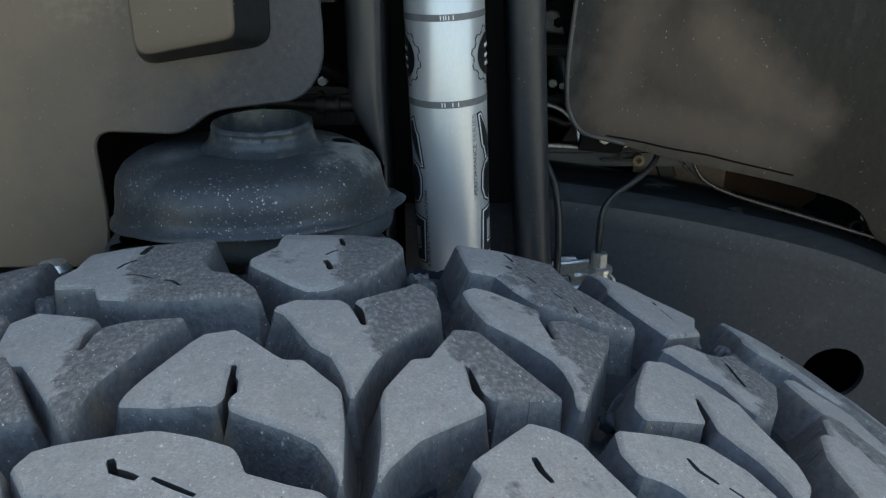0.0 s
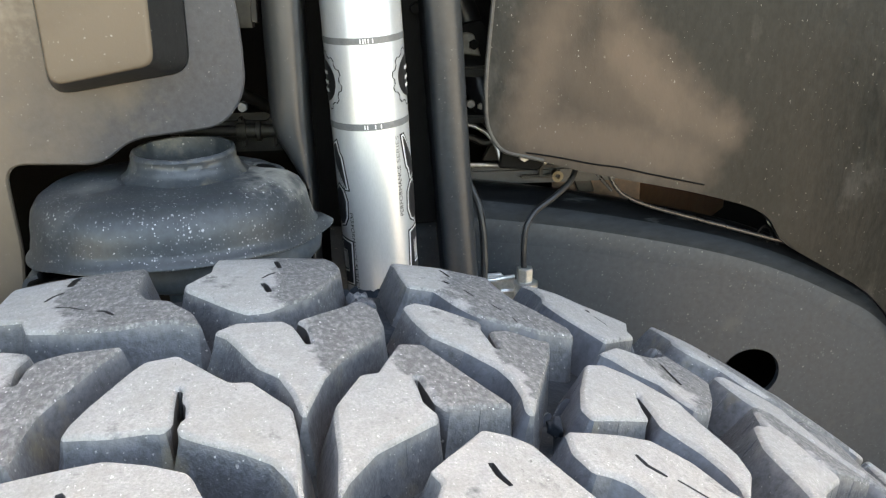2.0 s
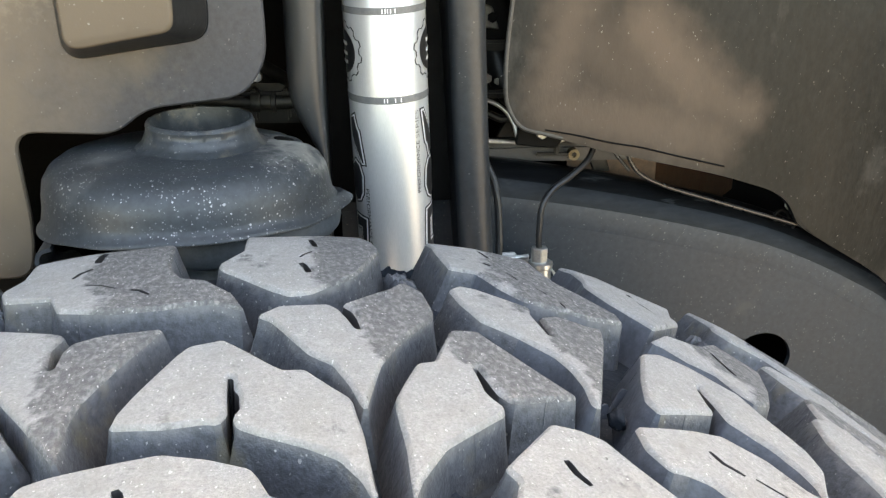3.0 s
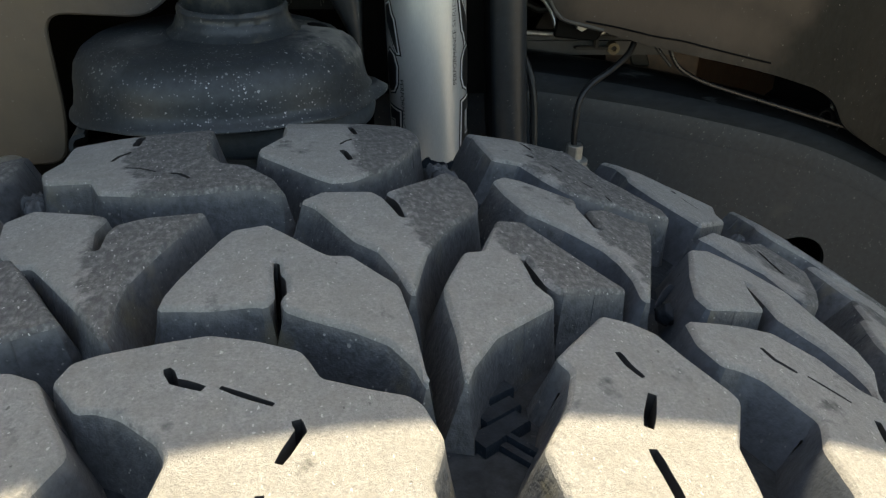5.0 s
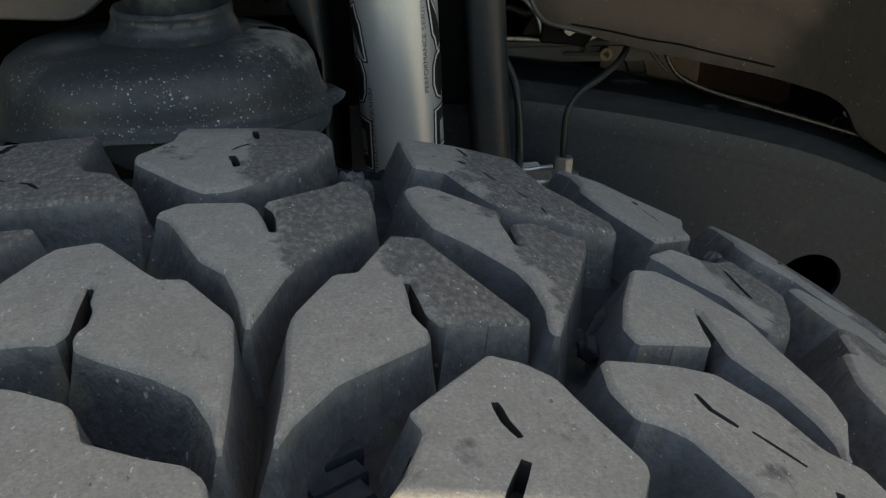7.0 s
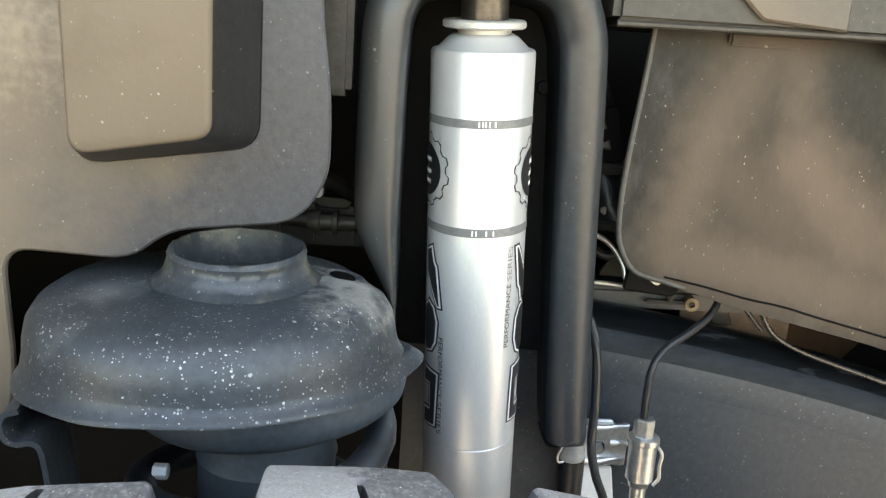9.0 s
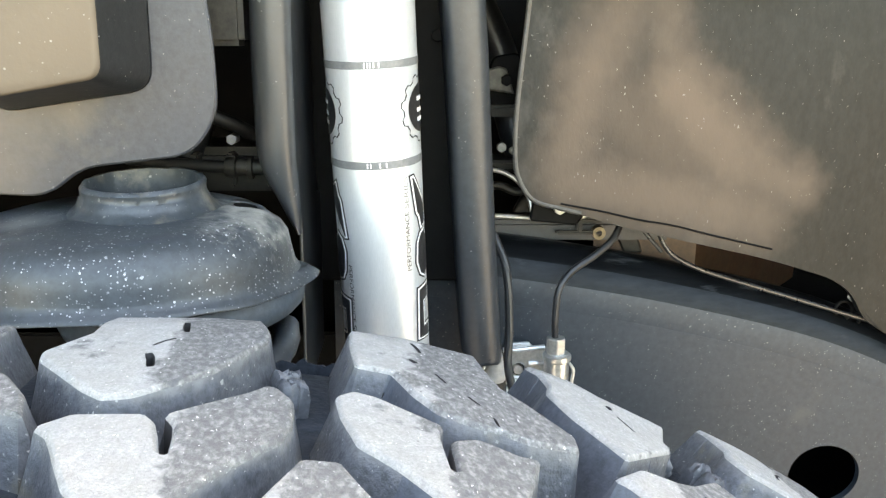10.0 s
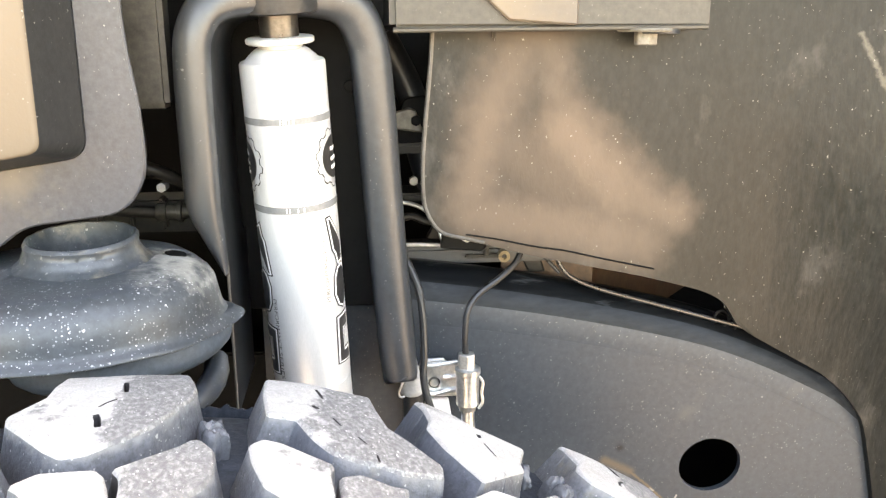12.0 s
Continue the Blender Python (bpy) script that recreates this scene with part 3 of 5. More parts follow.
tagged(part("wall_engine_bay", box(-0.95, 1.3, 0.86, 0.88, 0.3, 1.196), INNER), "near-black wall behind the suspension parts, in place of deep shade", "wall", kind="structure")
# unseen sheet added to keep ground bounce out of the wheel house
tagged(part("floor_bounce_block", box(-0.78, 0.78, 0.352, 0.856, 0.40, 0.41), INNER), "unseen near-black sheet added below to stop light bouncing up", "undertray", kind="structure")
# unseen wall, brought close to the tyre to cut light from the left
tagged(part("wall_left_light_block", box(-0.59, -0.57, 0.18, 0.856, 0.35, 1.196), LINER_BLACK), "unseen black end wall added to close the wheel house", "wall", kind="structure")
tagged(part("wall_wheel_house_rear", box(0.78, 0.80, 0.40, 0.856, 0.35, 1.196), LINER_DARK), "unseen black end wall added to close the wheel house", "wall", kind="structure")

# ---- tyre ----
R0, CROWN, MID = 0.415, 0.32, -0.011
DOUBLES = 20
tyre = thing("tyre", "dusty black mud-terrain tyre with chunky worn tread blocks", "tyre", WHEEL)
tyre.rotation_euler = (radians(1.02), 0, radians(9))


def on_tread(s, w, h):
    """Arc length, width and height over the tread to a place in the tyre's own space."""
    d = max(0.0, abs(w - MID) - 0.088)
    r = R0 - CROWN * w * w - 7.0 * d * d + h
    return (r * math.sin(s / R0), w, r * math.cos(s / R0))


def slot(points, width):
    """A thin ragged outline along a line of points, narrower towards its ends."""
    q = [Vector((x, y, 0)) for x, y in points]
    p = [a.lerp(b, k / 3) for a, b in zip(q, q[1:]) for k in range(3)] + [q[-1]]
    left, right = [], []
    for i, c in enumerate(p):
        d = (p[min(i + 1, len(p) - 1)] - p[max(i - 1, 0)]).normalized()
        rag = 1.0 + 0.22 * noise.noise(Vector((c.x * 900, c.y * 900, 0.7)))
        n = Vector((-d.y, d.x, 0)) * width / 2 * rag * (0.75 if i in (0, len(p) - 1) else 1.0)
        left.append(tuple((c + n).xy))
        right.append(tuple((c - n).xy))
    return ccw(left + right[::-1])


def room_outside(poly):
    """For each corner of an outline, how far outwards the outline itself stands opposite: small inside a cut."""
    k, out = len(poly), []
    for i in range(k):
        p, a, b = Vector(poly[i]), Vector(poly[i - 1]), Vector(poly[(i + 1) % k])
        e1, e2 = (p - a).normalized(), (b - p).normalized()
        m = Vector((e1.y + e2.y, -e1.x - e2.x))
        m = m.normalized() if m.length > 1e-6 else Vector((e1.y, -e1.x))
        best = 0.05
        for j in range(k):
            if j in (i, (i - 1) % k):
                continue
            c, d = Vector(poly[j]), Vector(poly[(j + 1) % k])
            e = d - c
            cross = m.x * e.y - m.y * e.x
            if abs(cross) < 1e-12:
                continue
            t = ((c.x - p.x) * e.y - (c.y - p.y) * e.x) / cross
            u = ((c.x - p.x) * m.y - (c.y - p.y) * m.x) / cross
            if t > 1e-4 and -0.01 <= u <= 1.01:
                best = min(best, t)
        out.append(best)
    return out


def drafted(poly, room, grow):
    """The outline moved outwards, but hardly at all where it faces itself across a cut."""
    full = offset_outline(poly, grow)
    out = []
    for p, q, r in zip(poly, full, room):
        f = min(1.0, 0.12 * r / grow) if grow > 1e-6 else 1.0
        out.append((p[0] + (q[0] - p[0]) * f, p[1] + (q[1] - p[1]) * f))
    return out


def tread_mesh(outline, sipes=(), split=None, deep=0.0172):
    """One tread block: worn top with slots, chamfered rim, drafted walls; outline in millimetres of arc and width."""
    mm = [(a / 1000, b / 1000) for a, b in outline]
    base = ccw(rounded(mm, 0.0007, 1))
    room = room_outside(base)
    bm = bmesh.new()
    holes = [slot([(a / 1000, b / 1000) for a, b in line], width / 1000) for width, line in sipes]
    top, loops = plate_faces(bm, offset_outline(base, -0.0008), holes, 0.0)
    for f in top:
        f.material_index = 0
    rings = [loops[0], [bm.verts.new((p[0], p[1], -0.0004)) for p in offset_outline(base, -0.0002)]]
    for grow, z in ((0.0003, -0.0012), (0.0014, -0.006), (0.0046, -deep)):
        rings.append([bm.verts.new((p[0], p[1], z)) for p in drafted(base, room, grow)])
    for k, (a, b) in enumerate(zip(rings, rings[1:])):
        for i in range(len(a)):
            j = (i + 1) % len(a)
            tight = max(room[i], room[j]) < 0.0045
            # beyond the crown, walls facing back get darker rubber as painted shade
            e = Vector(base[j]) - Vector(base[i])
            shadowed = base[i][0] > 0.085 and e.y < -0.55 * e.length
            bm.faces.new((a[i], a[j], b[j], b[i])).material_index = 0 if k < 2 else 2 if tight else 3 if shadowed else 1
    # thin mould lines up the longer walls
    outer = ccw(mm)
    for a, b in zip(outer, outer[1:] + outer[:1]):
        e = Vector(b) - Vector(a)
        if e.length < 0.016:
            continue
        c = Vector(a) + e * (0.5 + 0.25 * noise.noise(Vector((a[0] * 300, a[1] * 300, 5))))
        e.normalize()
        out = Vector((e.y, -e.x))
        last = None
        for grow, z in ((0.0, -0.0012), (0.0012, -0.006), (0.0032, -0.0165)):
            row = [bm.verts.new((*q, z)) for q in (c + out * grow - e * 0.0005, c + out * (grow + 0.00045), c + out * grow + e * 0.0005)]
            if last:
                for k in (0, 1):
                    bm.faces.new((last[k], last[k + 1], row[k + 1], row[k])).material_index = 1
            last = row
    for vs in loops[1:]:
        low = [bm.verts.new((v.co.x, v.co.y, -0.006)) for v in vs]
        for i in range(len(vs)):
            j = (i + 1) % len(vs)
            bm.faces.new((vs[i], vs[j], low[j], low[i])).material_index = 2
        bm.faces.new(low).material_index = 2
    lo, hi = min(p[0] for p in mm), max(p[0] for p in mm)
    k = math.ceil(lo * 1000 / 9) * 9
    while k < hi * 1000:
        bmesh.ops.bisect_plane(bm, geom=bm.verts[:] + bm.edges[:] + bm.faces[:], plane_co=(k / 1000, 0, 0), plane_no=(1, 0, 0), dist=1e-6)
        k += 9
    lo, hi = min(p[1] for p in mm), max(p[1] for p in mm)
    k = math.ceil(lo * 1000 / 12) * 12
    while k < hi * 1000:
        bmesh.ops.bisect_plane(bm, geom=bm.verts[:] + bm.edges[:] + bm.faces[:], plane_co=(0, k / 1000, 0), plane_no=(0, 1, 0), dist=1e-6)
        k += 12
    chip = bm.verts.layers.float.new("chip")
    if split:
        (a0, b0), (a1, b1) = split
        no = Vector((b1 - b0, a0 - a1, 0)).normalized()
        co = Vector((a0 / 1000, b0 / 1000, 0))
        for d in (-0.005, 0.0, 0.005):
            bmesh.ops.bisect_plane(bm, geom=bm.verts[:] + bm.edges[:] + bm.faces[:], plane_co=co + no * d, plane_no=no, dist=1e-6)
        for v in bm.verts:
            v[chip] = max(0.0, min(1.0, ((v.co - co).dot(no) + 0.006) / 0.012))
    for v in bm.verts:
        n = noise.noise(Vector((v.co.x * 60, v.co.y * 60, 1.7)))
        v.co = on_tread(v.co.x + 0.0005 * n, v.co.y, v.co.z + (0.0003 * n if v.co.z > -0.001 else 0))
    return bm


def block(outline, sipes=(), split=None):
    """sipes: width in millimetres and a line; split: a line from low to high width, the top beyond it is chipped."""
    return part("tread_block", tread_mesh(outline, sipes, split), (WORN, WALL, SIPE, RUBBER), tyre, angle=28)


# one double pitch of the tread: shoulder, two middle rows, shoulder
far_long = block([(-61.9, 63.5), (-57, 71.2), (-56.2, 89.5), (-37.3, 92), (-35.2, 91.5), (-10.7, 88.5), (-12.4, 62.7), (-7.8, 51.2), (-0.6, 47.6), (6.4, 34.8), (8.9, 24), (-0.8, 30.2), (-15.3, 29.8),
                  (-26.8, 31.5), (-42, 38.9), (-45.5, 49.9), (-59.7, 55.2)],
                 [(2.6, [(-33.6, 88), (-34.4, 81.3), (-35, 75.5)]), (1.3, [(-35.8, 70.1), (-39.2, 67.4), (-41, 63.5)]), (0.8, [(-36.2, 56.3), (-31.6, 53.9), (-26.7, 49.1)]), (1.2, [(-22.5, 46.2), (-19.8, 44.8), (-16.9, 40.3)])],
                 ((-30, 20), (-37, 90)))
far_short = block([(14.4, 100), (22.3, 101), (35, 101), (55.5, 100.5), (58.2, 78), (57.5, 71.1), (45.5, 47.8), (39, 41), (28.9, 32.7), (22.7, 31.6), (17.6, 36.9), (4.2, 56.5), (3.3, 61), (12, 74)],
                  [(1.9, [(35.4, 84.5), (36.2, 75)]), (0.9, [(33.9, 69.2), (31.2, 66.7), (28.8, 63)]), (2.0, [(28.7, 57.4), (29.8, 53.5), (30.6, 48.7)])], ((33, 25), (36, 95)))
mid_far_a = block([(-63.5, 12.5), (-65.2, 28.8), (-57.6, 33.7), (-39.5, 22.2), (-37.6, 20.4), (-40.3, 13.5), (-39.3, 1.9), (-37.3, 1.3), (-36.6, 10), (-35, 13.7), (-27.1, 16.1), (-12.2, 15.2), (-22.6, -3.6),
                   (-29.5, -17.6), (-31.2, -25.1), (-31.5, -39.4), (-35.7, -31.7), (-41.1, -21.7), (-49, -6.2), (-52.1, -0.8), (-56.3, 0.3)], split=((-41, -40), (-36, 20)))
mid_far_b = block([(12.9, 18.1), (18.8, 23.2), (33.2, 23.3), (35.5, 20.1), (36.8, 13.9), (38, 5.9), (39.9, 5.6), (40, 13.9), (39.6, 18.7), (37.4, 23.2), (53.5, 35.2), (57.1, 39.4), (59.9, 38.9), (63.5, 32.6),
                   (63.3, 19.7), (60.8, 12.4), (52.8, 3.6), (47.6, -3.3), (40.6, -14.1), (36.6, -24.4), (33.3, -33.6), (32.5, -31.4), (31.7, -22.8), (29.4, -12.7), (24.2, -6.4), (20.2, 3.1), (16, 14.4)],
                  split=((42, -40), (39, 30)))
mid_near_a = block([(3.3, 4.5), (13.9, -11.2), (16.6, -14.9), (21.6, -15.2), (30.5, -30), (30.9, -43.8), (30.3, -56.1), (29.6, -66.7), (28.3, -59.7), (24.8, -51.8), (18.4, -46.3), (8.9, -40), (4.8, -36.5),
                    (4, -32.5), (5.8, -29.5), (6.1, -22.8), (5.1, -20.9), (5.2, -15.1), (3.3, -14.2), (2.7, -24.2), (2.5, -31.3), (0.7, -34.2), (-2.1, -33.2), (-10.8, -33), (-21.7, -30.2), (-20.8, -25.7),
                    (-17.6, -18.7), (-8.7, -2), (-5.6, 2.5)])
mid_near_b = block([(64.5, 5.1), (72.4, 4.9), (85.3, -22.9), (88.5, -29.7), (69.6, -33), (67.3, -28.8), (66.9, -22.4), (66.3, -15.4), (64.7, -15.7), (64.4, -21.2), (63.8, -29), (64.8, -32.4), (66.2, -35.8), (65.2, -38.5),
                    (47.7, -50.8), (40.1, -60.9), (37.6, -65.9), (39.4, -50.4), (39.8, -43.4), (40.4, -34.4), (41.3, -30.1), (49.9, -14.6), (55, -13.5)], split=((68, -40), (63, 0)))
near_long = block([(-39.5, -50.5), (-37, -45.3), (-32.3, -44.1), (-18.5, -43.2), (-10.8, -43.1), (-1.6, -47.4), (6.5, -52.3), (7.5, -54.3), (9.7, -61.2), (19.1, -66.1), (25.3, -68.6), (27.5, -71.1), (29.1, -79.7),
                   (28.6, -82.5), (24.5, -91), (26, -116), (-27, -116), (-24.5, -97), (-18, -77.4), (-19.6, -72.5), (-26.2, -64.3), (-30.9, -61.1), (-34.3, -60.4)],
                  [(2.0, [(-18.6, -52.8), (-17.4, -57.2), (-12, -60.8)]), (1.4, [(-8.9, -61), (0.5, -67.9)]), (2.2, [(4, -72.8), (4.6, -75.6), (0.3, -82.8)]), (2.0, [(-3, -89), (-5, -110)])])
near_short = block([(76, -42.4), (82.4, -44.5), (87.5, -48.6), (95.1, -69.6), (95.4, -71.8), (86.3, -85.9), (84.5, -96), (80, -116), (48, -116), (47, -95), (46.6, -85.5), (55.4, -73.3), (60.6, -63.3), (58.9, -58.9)],
                   [(1.7, [(73.4, -57), (73.8, -61.9), (75.2, -65.9)]), (2.6, [(74.5, -71.2), (69.2, -81)]), (2.4, [(67.2, -86.6), (67, -96), (66, -110)])])
# the next pitch, a little different in length
block([(83, 98.5), (97, 96), (106, 88.5), (119, 84), (120.5, 57.5), (125.7, 49.7), (134.3, 35.2), (132.4, 27.5), (119.3, 26.2), (112.5, 29.5), (105.6, 31.2), (98.7, 34.9), (93.5, 44.1), (89.5, 57.3), (80.2, 59), (80.2, 76)],
      [(1.3, [(99, 84.5), (100.7, 76.1)]), (1.8, [(96.4, 69), (97.9, 66.2)]), (0.9, [(101.8, 59.8), (103.8, 54.1)]), (0.8, [(108.4, 47.2), (110.6, 42.7)]), (0.8, [(112.4, 36), (112.3, 31.2)])], ((93, 20), (100, 90)))
block([(141, 95.5), (145, 94.5), (158.5, 75), (175.8, 65.2), (169.5, 52.5), (168.2, 46.1), (147, 30.5), (145, 36.4), (139.7, 51), (136.8, 64.9), (139.6, 72.5)],
      [(1.8, [(157.7, 68), (157.5, 65)]), (0.8, [(157.7, 60.6), (158.8, 51.3)])])
block([(73.7, 37), (78, 41), (83.5, 39.2), (98.1, 27.5), (96.3, 22.7), (95.5, 6.1), (97.1, 5.7), (98.3, 17), (99, 20.5), (104.9, 22.6), (113, 17.4), (118.6, 17.2), (116.1, 10.4), (106.8, -8), (93, -33.6), (91.9, -32),
       (93.9, -22.8), (94, -14), (92.3, -6.8), (85.1, 4.5), (81, 9.1), (76.7, 13.4), (74.2, 26.8)], split=((100, -40), (96, 20)))
block([(137.9, 16.8), (147.9, 25.2), (157, 23.4), (163, 24.7), (174.8, 33.2), (177.2, 28.2), (182.8, 14.9), (172.1, -1.8), (162.4, -14.4), (156.3, -15.8), (153.7, -9.7), (152.8, 0.3), (145.3, 6.2), (140.6, 15)],
      [(1.6, [(164.1, 19.6), (163, 10), (162.4, 3.1)])], ((163, -40), (159, 20)))
block([(125.8, 3), (132.9, 5.1), (140.7, -0.8), (150.9, -13.3), (151.6, -26.6), (153.5, -41.9), (151.3, -50.8), (139.9, -65.8), (142.6, -58.8), (142.5, -52.3), (140.2, -43.7), (136.9, -37.5), (134.2, -31.9), (135.2, -23.9),
       (136.4, -13.4), (134.4, -14.3), (131.7, -23.3), (131.1, -29), (110.7, -33), (110.1, -27.6), (116.3, -14.4)])
block([(98.8, -41.9), (114.8, -41.1), (124.1, -41.8), (132.4, -50.9), (136.8, -62.2), (143.2, -66.1), (146, -84), (146, -116), (102, -116), (106.6, -94.9), (107.9, -84.8), (112.3, -78.4), (113.6, -75.7), (107.8, -62.5),
       (103.4, -59.4), (99.7, -58.5), (97.4, -50.7)],
      [(1.4, [(114.6, -50.5), (115.4, -55.1), (118.9, -59.4)]), (1.0, [(121.4, -60.2), (128, -68.3)]), (2.0, [(130.5, -74.2), (126.3, -83.7)])])


def repeat(ob, k):
    o = ob.copy()
    scene.collection.objects.link(o)
    o.rotation_euler = (0, k * 2 * math.pi / DOUBLES, 0)


for k in range(2, DOUBLES):
    for ob in (far_long, far_short, mid_far_a, mid_far_b, mid_near_a, mid_near_b, near_long, near_short):
        repeat(ob, k)
repeat(mid_near_b, 1)
repeat(near_short, 1)

# carcass: groove floor, shoulders and side walls
half = [(0.0, 0.0), (0.03, 0.0), (0.06, 0.0), (0.085, -0.001), (0.1, -0.0005), (0.109, 0.003), (0.115, 0.009), (0.122, 0.026), (0.132, 0.055), (0.138, 0.09),
        (0.136, 0.13), (0.126, 0.17), (0.11, 0.2), (0.098, 0.208), (0.09, 0.205), (0.1, 0.18), (0.118, 0.13), (0.118, 0.08), (0.1, 0.035), (0.05, 0.028), (0.0, 0.027)]
prof = [(MID + w, R0 - 0.0155 - CROWN * w * w - d) for w, d in half] + [(MID - w, R0 - 0.0155 - CROWN * w * w - d) for w, d in half[-2:0:-1]]
bm = lathe([(r, w) for w, r in prof], 180, close=True)
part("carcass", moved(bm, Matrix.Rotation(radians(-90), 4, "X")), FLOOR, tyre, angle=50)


def torn_lump(s, w, size):
    """A torn scrap of rubber left in a groove."""
    bm = bmesh.new()
    bmesh.ops.create_icosphere(bm, subdivisions=3, radius=1.0)
    c = Vector(on_tread(s, w, -0.009))
    for v in bm.verts:
        k = 1 + 0.55 * noise.noise(v.co * 1.9 + Vector((s * 100, 0, 0))) + 0.25 * noise.noise(v.co * 5)
        v.co = c + Vector((v.co.x * size * 0.7, v.co.y * size, v.co.z * size * 1.1)) * k
    return bm


def slanted_bar(p, q, width, h, low=-0.018):
    """A raised bar on the groove floor from p to q, in millimetres of arc and width, its ends and sides drafted."""
    a, b = Vector(p) / 1000, Vector(q) / 1000
    d = (b - a).normalized()
    n = Vector((-d.y, d.x)) * width / 2000
    bm = bmesh.new()
    rows = []
    for z, g in ((low, 1.25), (h - 0.0006, 1.02), (h, 0.82)):
        e = d * 0.001 * (g - 0.82)
        rows.append([bm.verts.new(on_tread(c.x, c.y, z)) for c in (a - e - n * g, b + e - n * g, b + e + n * g, a - e + n * g)])
    bm.faces.new(rows[-1])
    for lo, hi in zip(rows, rows[1:]):
        for i in range(4):
            j = (i + 1) % 4
            bm.faces.new((lo[i], lo[j], hi[j], hi[i]))
    return bm


def torn_bar(p, q, width, h, seed):
    """A bridge of rubber between two blocks, its top torn to uneven lumps."""
    a, b = Vector(p) / 1000, Vector(q) / 1000
    d = (b - a).normalized()
    n = Vector((-d.y, d.x)) * width / 2000
    bm = bmesh.new()
    rows, steps = [], 14
    for i in range(steps + 1):
        u = i / steps
        fall = 0.0022 * max(0.0, 1 - min(u, 1 - u) / 0.12)
        row = []
        for g, drop in ((-1.25, None), (-1.05, 0.0012), (-0.7, 0.0003), (-0.3, 0.0), (0.1, 0.0), (0.5, 0.0), (0.85, 0.0005), (1.05, 0.0014), (1.25, None)):
            ragged = g * (1 + 0.22 * noise.noise(Vector((u * 7, g, seed))))
            c = a + (b - a) * u + n * ragged + d * 0.0007 * noise.noise(Vector((g * 3, u * 5, seed + 4)))
            lump = 0.001 * noise.noise(Vector((u * 6.5, g * 1.8, seed + 9))) + 0.0008 * noise.noise(Vector((u * 17, g * 5, seed)))
            row.append(bm.verts.new(on_tread(c.x, c.y, -0.018 if drop is None else h - drop - fall + lump)))
        rows.append(row)
    for lo, hi in zip(rows, rows[1:]):
        for j in range(len(lo) - 1):
            bm.faces.new((lo[j], hi[j], hi[j + 1], lo[j + 1]))
    bm.faces.new(rows[0])
    bm.faces.new(rows[-1])
    return bm


for k in (0, 1, -1):
    turn = (0, k * 2 * math.pi / DOUBLES, 0)
    for p, q, width, h in (((41, -58.6), (51.6, -52.8), 4.2, -0.0112), ((42.8, -62.6), (52, -57.4), 4.0, -0.0122), ((40.4, -68.8), (52.4, -61.4), 5.2, -0.0128), ((47.2, -66.6), (52.4, -72.2), 1.6, -0.0128), ((45.6, -68), (51, -74), 2.2, -0.0138)):
        part("stone_ejector", slanted_bar(p, q, width, h), RIB, tyre).rotation_euler = turn
    for p, q, width, h in (((59.6, 63), (67.4, 65.6), 4.0, -0.0062), ((61.8, 57.6), (68.6, 60), 5.4, -0.0064)):
        part("tie_bar", torn_bar(p, q, width, h, p[0] + k), WALL, tyre, angle=50).rotation_euler = turn


def torn_flap(u, v):
    """A torn tongue of rubber standing up in the groove."""
    top = 0.0092 * math.sin(math.pi * (0.1 + 0.8 * u)) ** 0.6 - 0.002 * math.exp(-((u - 0.86) / 0.05) ** 2) + 0.001 * noise.noise(Vector((u * 5.1, 2.2, 0.3)))
    return on_tread(0.1118 + 0.0088 * u + 0.001 * v, -0.0115 + 0.002 * u + 0.0015 * v * v + 0.0008 * math.sin(6 * u), -0.0165 + top * v)


def torn_ear(u, v):
    """The smaller torn lobe beside it."""
    top = 0.0052 * math.sin(math.pi * (0.08 + 0.84 * u)) ** 0.7
    return on_tread(0.1078 + 0.0045 * u, -0.0125 + 0.001 * v, -0.0165 + top * v)


def torn_edge(u, v):
    """A ragged rim of rubber closing the groove at the far shoulder."""
    top = 0.0075 + 0.0022 * noise.noise(Vector((u * 7.3, 0.4, 0.9))) + 0.0016 * noise.noise(Vector((u * 19.0, 1.4, 0.2)))
    return on_tread(0.057 + 0.028 * u, 0.0955 + 0.002 * math.sin(5 * u) + 0.002 * v, -0.0195 + top * v)


part("rubber_scrap", sheet(torn_flap, 18, 8, 0.0012), RUBBER, tyre, angle=60)
part("rubber_scrap", sheet(torn_ear, 10, 5, 0.001), RUBBER, tyre, angle=60)
part("rubber_scrap", sheet(torn_edge, 30, 4, 0.002), FLOOR, tyre, angle=60)
part("rubber_scrap", torn_lump(0.106, -0.024, 0.003), FLOOR, tyre, angle=80)
part("rubber_scrap", torn_lump(0.178, 0.062, 0.0045), RUBBER, tyre, angle=80)

# ---- shock absorber ----
SH_LOW, SH_HIGH = Vector((0.0106, 0.5545, 0.70)), Vector((-0.0019, 0.5298, 1.0))
SH_UP = (SH_HIGH - SH_LOW).normalized()
SH_R = 0.0249
shock = thing("shock_absorber", "brushed aluminium shock absorber standing in a black bracket", "shock absorber", SH_LOW)


def along(z):
    """Height on the shock's own axis of a world height."""
    return (z - SH_LOW.z) / SH_UP.z


# its own frame: z along the axis, y into the wheel house
shock.rotation_euler = Matrix((Vector((0, 1, 0)).cross(SH_UP).normalized(), SH_UP.cross(Vector((0, 1, 0)).cross(SH_UP)).normalized(), SH_UP)).transposed().to_euler()
